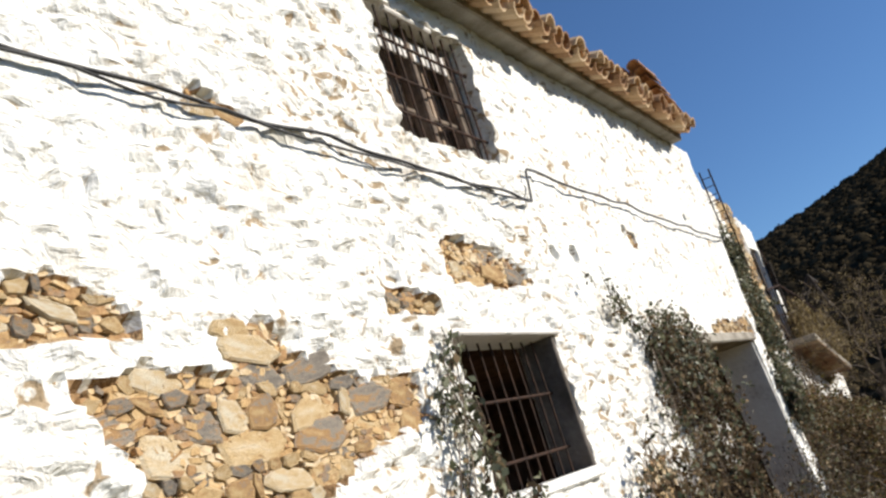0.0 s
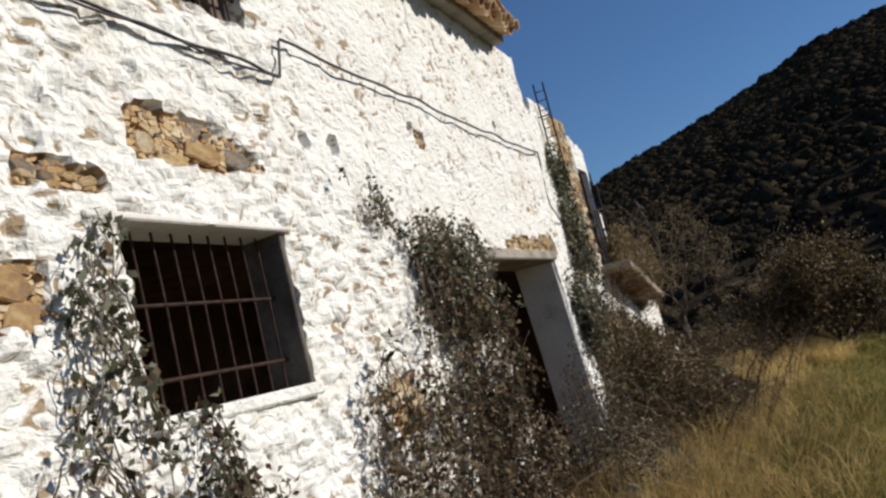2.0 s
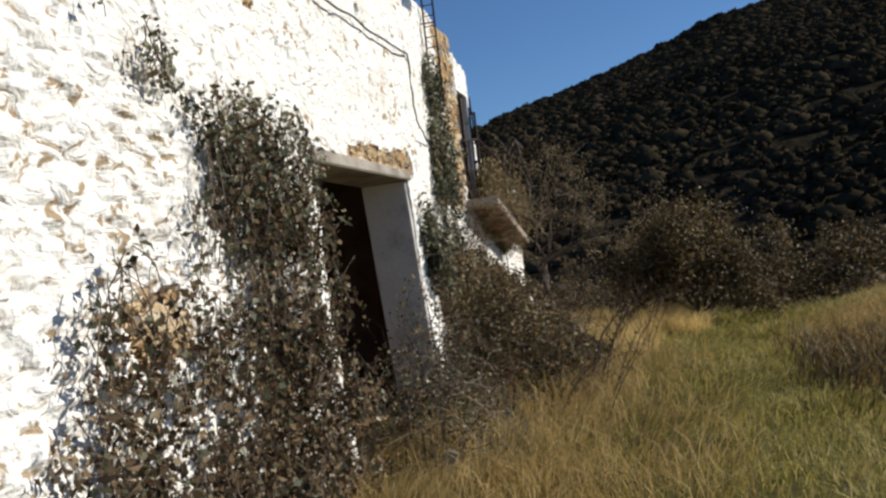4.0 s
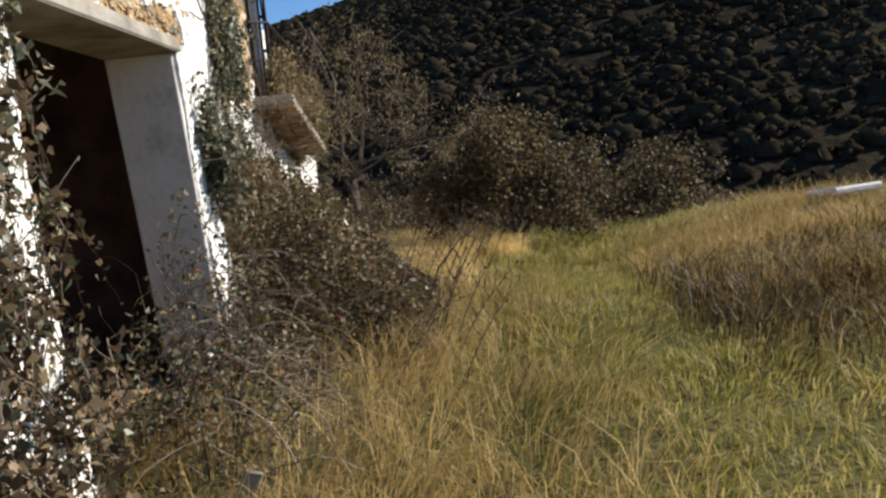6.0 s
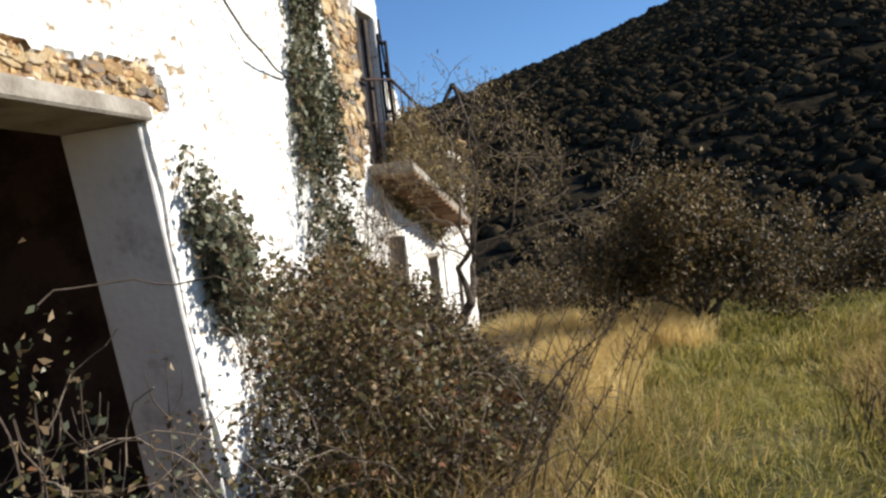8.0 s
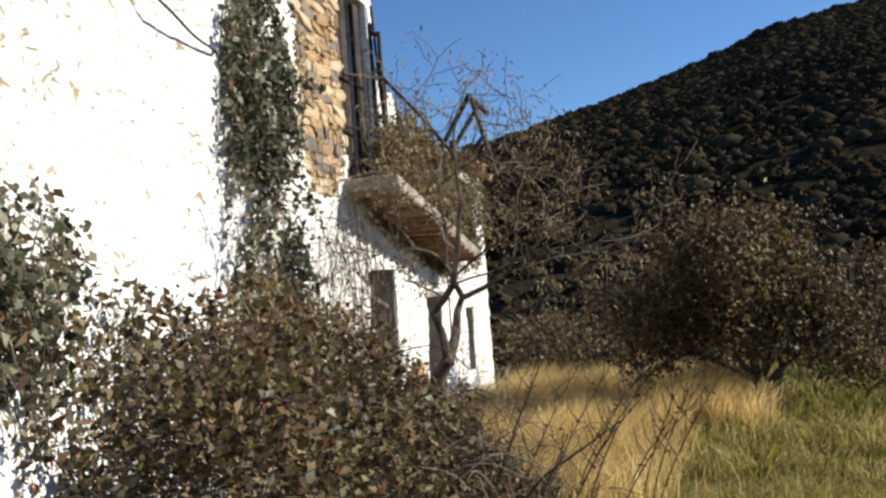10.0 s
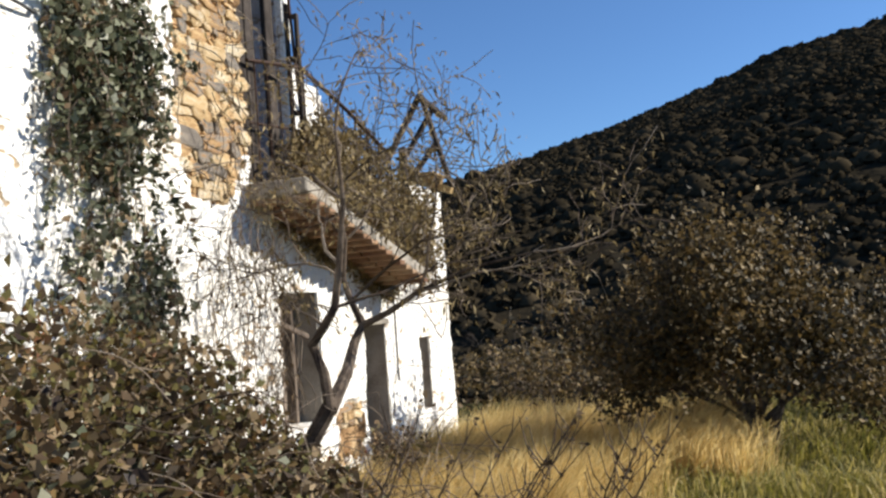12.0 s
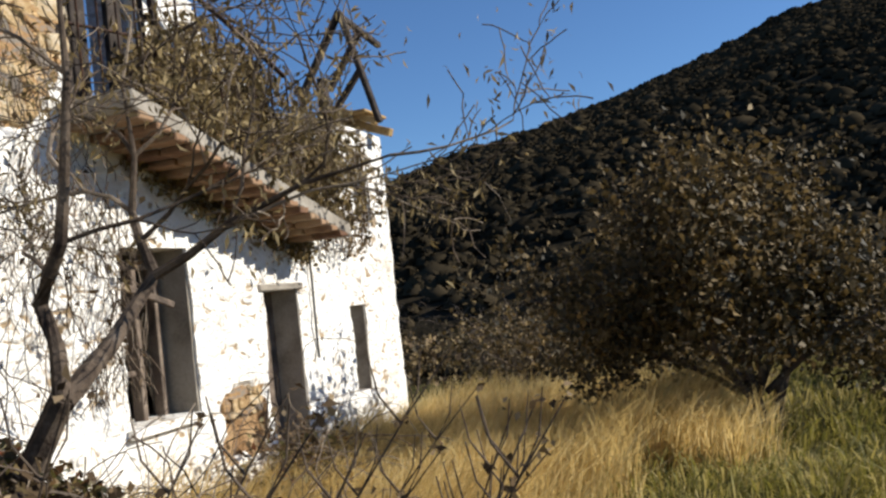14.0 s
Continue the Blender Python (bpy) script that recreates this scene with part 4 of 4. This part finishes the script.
for p, d, l, r in (((0.98, 15.95, 2.2), (-0.5, 0.2, 0.6), 0.8, 0.010), ((0.93, 15.95, 1.85), (-0.8, 0.1, 0.4), 0.9, 0.011), ((0.80, 15.98, 1.52), (-0.9, 0.0, 0.3), 0.8, 0.010), ((0.95, 15.98, 2.6), (0.2, 0.2, 0.7), 0.7, 0.008),
                   ((0.88, 15.96, 1.62), (0.6, 0.3, 0.5), 0.9, 0.010), ((0.60, 16.72, 1.80), (-0.9, 0.1, 0.45), 1.0, 0.012), ((0.62, 16.75, 2.05), (0.5, 0.2, 0.8), 1.0, 0.011), ((0.62, 16.75, 2.05), (-0.6, 0.2, 0.7), 1.0, 0.011), ((0.55, 16.8, 2.4), (0.1, 0.1, 0.9), 1.0, 0.009),
                   ((0.66, 16.68, 1.66), (0.7, 0.0, 0.7), 1.2, 0.012), ((1.12, 16.66, 1.68), (0.5, 0.2, 0.8), 1.1, 0.011), ((1.45, 16.7, 1.8), (0.8, 0.0, 0.25), 0.9, 0.009), ((1.85, 16.7, 1.86), (0.8, 0.1, -0.15), 0.8, 0.007), ((1.12, 16.66, 1.68), (0.9, -0.2, 0.1), 0.9, 0.009), ((0.55, 16.8, 2.4), (0.7, 0.0, 0.5), 1.1, 0.009)):
    grow(bm, tips, p, d, l * 0.74, r, 2, 0.2, 0.0)
tagged(child("twigwork", bm, TWIG, tree), kind="stuff")
on(new("crown", quads_mesh("crown", leaf_cloud(tips, 2600, 0.06, 0.055, 1.2, 0.24), TREELEAF)), tree)

shrub = thing("tree", (3.05, 22.0, -0.3), "round dark bushy tree with brown and olive leaves", "tree")
bm, tips = bmesh.new(), []
for k in range(6):
    a = k * 1.05
    grow(bm, tips, (3.05 + 0.1 * math.cos(a), 22.0 + 0.1 * math.sin(a), 0.05), (math.cos(a) * 0.9, math.sin(a) * 0.8, 0.9), 1.35, 0.035, 2, 0.2, 0.02)
child("trunk", tube([(3.12, 22.0, -0.5), (3.06, 22.0, -0.1), (3.0, 22.0, 0.4)], [0.09, 0.07, 0.05], 9), BARK, shrub)
child("trunk", tube([(3.14, 22.05, -0.5), (3.26, 22.05, 0.0), (3.45, 22.1, 0.5)], [0.07, 0.055, 0.035], 9), BARK, shrub)
tagged(child("branchwork", bm, BARK, shrub), kind="stuff")
C = []
for cx, cy, cz, rx, rz, m in ((2.75, 22.0, 1.55, 0.75, 0.75, 170), (2.15, 22.0, 1.05, 0.75, 0.6, 150), (3.45, 22.1, 1.1, 0.85, 0.7, 170), (2.95, 21.7, 0.9, 0.8, 0.55, 110), (3.9, 22.2, 0.55, 0.55, 0.45, 70), (1.75, 22.1, 0.7, 0.5, 0.4, 50)):
    U = NR.normal(size=(m, 3))
    U /= np.linalg.norm(U, axis=1)[:, None]
    C.append(np.array([cx, cy, cz]) + U * np.array([rx, rx, rz]) * (NR.uniform(0.25, 1.1, m) ** 0.5)[:, None])
C = np.concatenate(C)
C[:, 2] = np.maximum(C[:, 2], 0.0 + 0.3 * NR.random(len(C)))
on(new("crown", quads_mesh("crown", leaf_cloud(list(map(tuple, C)) + tips, 23000, 0.11, 0.078, 0.3), SHRUB)), shrub)


def bush(x, y, h, r, n, material, label, leaf=0.08, twiggy=6, bare=False):
    ob = thing("bush", (x, y, ground_z(x, y)), label, "bush")
    bm, tips, g = bmesh.new(), [], ground_z(x, y)
    for k in range(twiggy):
        a = NR.uniform(0, 6.28)
        grow(bm, tips, (x + 0.1 * math.cos(a), y + 0.1 * math.sin(a), g - 0.05), (math.cos(a) * r / h, math.sin(a) * r / h, 1.0), h * 0.62, 0.022, 2, 0.2, 0.03)
    tagged(child("stem_clump", bm, TWIG if bare else BARK, ob), kind="stuff")
    on(new("foliage", quads_mesh("foliage", leaf_cloud(tips, n, 0.12, leaf, 0.3), material)), ob)


bush(0.2, 25.5, 1.3, 1.0, 1500, SHRUB, "tall dry bush beyond the wing", 0.09, 8, True)
bush(1.3, 26.5, 1.5, 1.2, 2200, SHRUB, "brown leafy bush in the field", 0.09, 7, True)
bush(4.8, 26.5, 2.2, 1.4, 3500, SHRUB, "dark low bush at the field edge", 0.10, 7)
bush(6.9, 25.0, 1.9, 1.2, 3000, SHRUB, "dark rounded bush at the field edge", 0.10, 7)

# ---- scrub on the hill ----
n = 22000
X, Y = NR.uniform(-45, 110, n), 32 + 144 * NR.random(n)
K = (X < 8 + (Y - 8) * 0.5) & (X > -8 - Y * 0.25)
X, Y = X[K], Y[K]
Z = np.array([hill_z(float(a), float(b)) for a, b in zip(X, Y)])
R = NR.uniform(0.35, 0.8, len(X)) * np.where(NR.random(len(X)) > 0.9, 1.5, 1.0) * (0.55 + Y / 200)
us, vs = 7, 3
quads = []
grid = np.zeros((len(X), vs + 1, us, 3))
for b in range(vs + 1):
    for a in range(us):
        el, az = (b / vs) * 1.5 - 0.15, 2 * np.pi * a / us
        k = R * NR.uniform(0.78, 1.18, len(X))
        grid[:, b, a, 0], grid[:, b, a, 1], grid[:, b, a, 2] = X + k * math.cos(az) * math.cos(el), Y + k * math.sin(az) * math.cos(el), Z + k * 0.74 * math.sin(el)
k = len(X) * (vs + 1) * us
idx = np.arange(k).reshape(len(X), vs + 1, us)
F4 = np.stack([idx[:, :-1, :], np.roll(idx, -1, 2)[:, :-1, :], np.roll(idx, -1, 2)[:, 1:, :], idx[:, 1:, :]], -1).reshape(-1, 4)
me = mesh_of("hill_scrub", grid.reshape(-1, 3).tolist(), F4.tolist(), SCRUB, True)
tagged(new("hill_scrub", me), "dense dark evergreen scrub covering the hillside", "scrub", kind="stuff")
m = 9
D = NR.normal(size=(len(X), m, 3))
D /= np.linalg.norm(D, axis=2)[:, :, None]
D[:, :, 2] = np.abs(D[:, :, 2]) * 0.74
P = (np.stack([X, Y, Z], 1)[:, None, :] + D * R[:, None, None] * NR.uniform(0.9, 1.15, (len(X), m))[:, :, None]).reshape(-1, 3)
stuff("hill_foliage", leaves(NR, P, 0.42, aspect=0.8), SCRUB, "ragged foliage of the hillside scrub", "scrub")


# ---- grass ----
def field(n, x0, x1, y0, y1, dens):
    X, Y = NR.uniform(x0, x1, n), NR.uniform(y0, y1, n)
    k = np.array([NR.random() < dens(a, b) for a, b in zip(X, Y)])
    X, Y = X[k], Y[k]
    return X, Y, gz(X, Y)


def patchy(x, y, f, s):
    return noise.noise(Vector((x * f, y * f, s))) * 0.5 + 0.5


def clamp(v):
    return max(0.0, min(1.0, v))


def d_green(x, y):
    return clamp((x - 1.1 - 0.04 * max(0, y - 12)) / 1.3) * clamp(0.3 + 1.1 * patchy(x, y, 0.5, 4)) * (1.0 if y < 20.5 else 0.5)


def d_straw(x, y):
    a = clamp((y - 15.2) / 1.5) * clamp(((2.3 if y < 20.3 else 3.3) - x) / 0.8) * clamp((25 - y) / 3)
    return clamp(a * (0.25 + 1.2 * patchy(x, y, 0.7, 9)))


def d_hay(x, y):
    a = clamp((3.2 - x) / 1.5) * clamp((17.5 - y) / 3)
    b = clamp((x - 4.0) / 1.2) * clamp(1 - abs(y - 15.5) / 7)
    return clamp(max(a, b) * (0.1 + 1.2 * patchy(x, y, 0.9, 6)))


X, Y, Z = field(130000, 0.8, 10, 3.5, 23, d_green)
stuff("green_grass", blades(NR, X, Y, Z, NR.uniform(0.08, 0.26, len(X)), NR.uniform(0.006, 0.013, len(X)), 1.1), GREEN, "short green grass of the meadow", "grass")
X, Y, Z = field(45000, 0.5, 14, 18, 34, lambda x, y: clamp((x - 0.5) / 2) * 0.8)
stuff("far_grass", blades(NR, X, Y, Z, NR.uniform(0.15, 0.4, len(X)), NR.uniform(0.012, 0.025, len(X)), 0.8), GREEN, "rough green grass at the far side of the meadow", "grass")
X, Y, Z = field(100000, -0.7, 4.2, 15, 26, d_straw)
stuff("tall_dry_grass", blades(NR, X, Y, Z, NR.uniform(0.35, 0.8, len(X)), NR.uniform(0.005, 0.011, len(X)), 0.6, (0.35, 0.1)), STRAW, "tall golden dry grass standing before the wing", "grass")
X, Y, Z = field(100000, -0.1, 8.5, 3.0, 22, d_hay)
stuff("dry_weeds", blades(NR, X, Y, Z, NR.uniform(0.15, 0.55, len(X)), NR.uniform(0.004, 0.011, len(X)), 1.3, (0.2, 0.1)), HAY, "matted dry grass and weeds along the wall", "grass")
X, Y, Z = field(16000, 3.6, 8, 11.5, 19, lambda x, y: clamp((x - 4.0) / 0.8) * clamp(1 - abs(y - 15.5) / 3.8))
stuff("tall_grass_mound", blades(NR, X, Y, Z, NR.uniform(0.25, 0.5, len(X)), NR.uniform(0.006, 0.012, len(X)), 0.6, (-0.2, 0.0)), HAY, "tall pale grass on the low bank", "grass")
X, Y, Z = field(9000, 3.4, 7, 10.5, 16, lambda x, y: clamp((x - 3.7) / 0.6) * clamp(1 - abs(y - 13.2) / 2.5))
stuff("dark_green_weeds", blades(NR, X, Y, Z, NR.uniform(0.3, 0.6, len(X)), NR.uniform(0.01, 0.02, len(X)), 0.6), SHRUB, "dark weeds on the side of the bank", "grass")


def stalk(x, y, h, lean, label="tall dead weed stalk with dark buds"):
    ob = thing("weed_stalk", (x, y, ground_z(x, y)), label, "weed", "dry stalks")
    pts = [Vector((x + lean[0] * (i / 6) ** 1.5, y + lean[1] * (i / 6) ** 1.5, ground_z(x, y) - 0.02 + h * i / 6)) for i in range(7)]
    bm = bmesh.new()
    add_tube(bm, pts, [0.007 - 0.0008 * i for i in range(7)], 5)
    stem = child("stem", bm, BARK, ob)
    for i in (3, 4, 5):
        for s in (-1, 1):
            q = pts[i]
            child("side_shoot", tube([q, q + Vector((0.05 * s, 0.03 * s, 0.09)), q + Vector((0.07 * s, 0.03 * s, 0.2))], [0.004, 0.003, 0.002], 4), BARK, stem)
    P = np.array([tuple(q + Vector(NR.normal(size=3) * 0.02)) for q in pts[3:] for _ in range(4)])
    on(tagged(new("bud_cluster", quads_mesh("bud_cluster", leaves(NR, P, 0.035), DEADLEAF)), kind="stuff"), ob)


for k in range(14):
    stalk(NR.uniform(1.2, 2.2), NR.uniform(14.6, 16.6), NR.uniform(0.85, 1.2), (NR.uniform(0.3, 0.7), NR.uniform(-0.1, 0.2)))
for k in range(9):
    stalk(NR.uniform(0.15, 0.7), NR.uniform(9.7, 11.9), NR.uniform(0.8, 1.5), (NR.uniform(-0.1, 0.2), NR.uniform(-0.1, 0.2)))
for k in range(8):
    stalk(NR.uniform(1.3, 2.0), NR.uniform(11.5, 13.2), NR.uniform(0.7, 1.1), (NR.uniform(0.3, 0.6), NR.uniform(-0.1, 0.2)))
tagged(finish("dead_branch", tube([(1.5, 13.4, 0.0), (1.75, 13.45, 0.62), (1.95, 13.5, 0.84), (2.28, 13.5, 1.06)], [0.012, 0.01, 0.007, 0.003], 6), TWIG), "bare pale branch sticking out of the grass", "branch")

# pale slab on the bank
bm = box((-0.55, -0.35, 0), (0.55, 0.35, 0.14), 0.04, 0.05)
sl = finish("stone_slab", bm, REVEAL)
sl.matrix_basis = pose(7.0, 16.9, 0.62, -4, 2, 25) @ Matrix.Diagonal((0.8, 0.7, 0.8, 1))
tagged(sl, "pale flat stone slab lying in the tall grass", "stone")
bm = box((-0.09, -0.04, 0), (0.09, 0.04, 0.3), 0.02, 0.03)
st = finish("stone", bm, CONC)
st.matrix_basis = pose(0.75, 9.6, 0.02, 14, 22, 30) @ Matrix.Diagonal((0.5, 0.5, 0.6, 1))
tagged(st, "small pale stone standing in dry grass", "stone")

# ---- bare rubble in the walls, each stone a piece of its wall ----
for p in PATCHES:
    ys, zs = [q[0] for q in p], [q[1] for q in p]
    small = max(zs) - min(zs) < 0.3
    lay_stones(wall_a, test_of(p), min(ys) - 0.1, max(ys) + 0.1, min(zs) - 0.05, max(zs) + 0.05, -0.035, 1, 0.06, (0.03, 0.07) if small else (0.05, 0.14))
for p in PATCHES:
    ys, zs = [q[0] for q in p], [q[1] for q in p]
    lay_chips(wall_a, test_of(p), min(ys) - 0.1, max(ys) + 0.1, min(zs) - 0.05, max(zs) + 0.05, -0.034)
lay_chips(wall_b, test_of(BARE_B), 16.4, 18.5, 2.5, 5.9, XB - 0.045)
lay_stones(wall_b, test_of(BARE_B), 16.4, 18.5, 2.5, 5.9, XB - 0.04, 1, 0.08, (0.05, 0.13))
lay_stones(wall_b, test_of(BARE_B2), 19.3, 20.1, 0.5, 1.15, XB - 0.04, 1, 0.08, (0.05, 0.08))
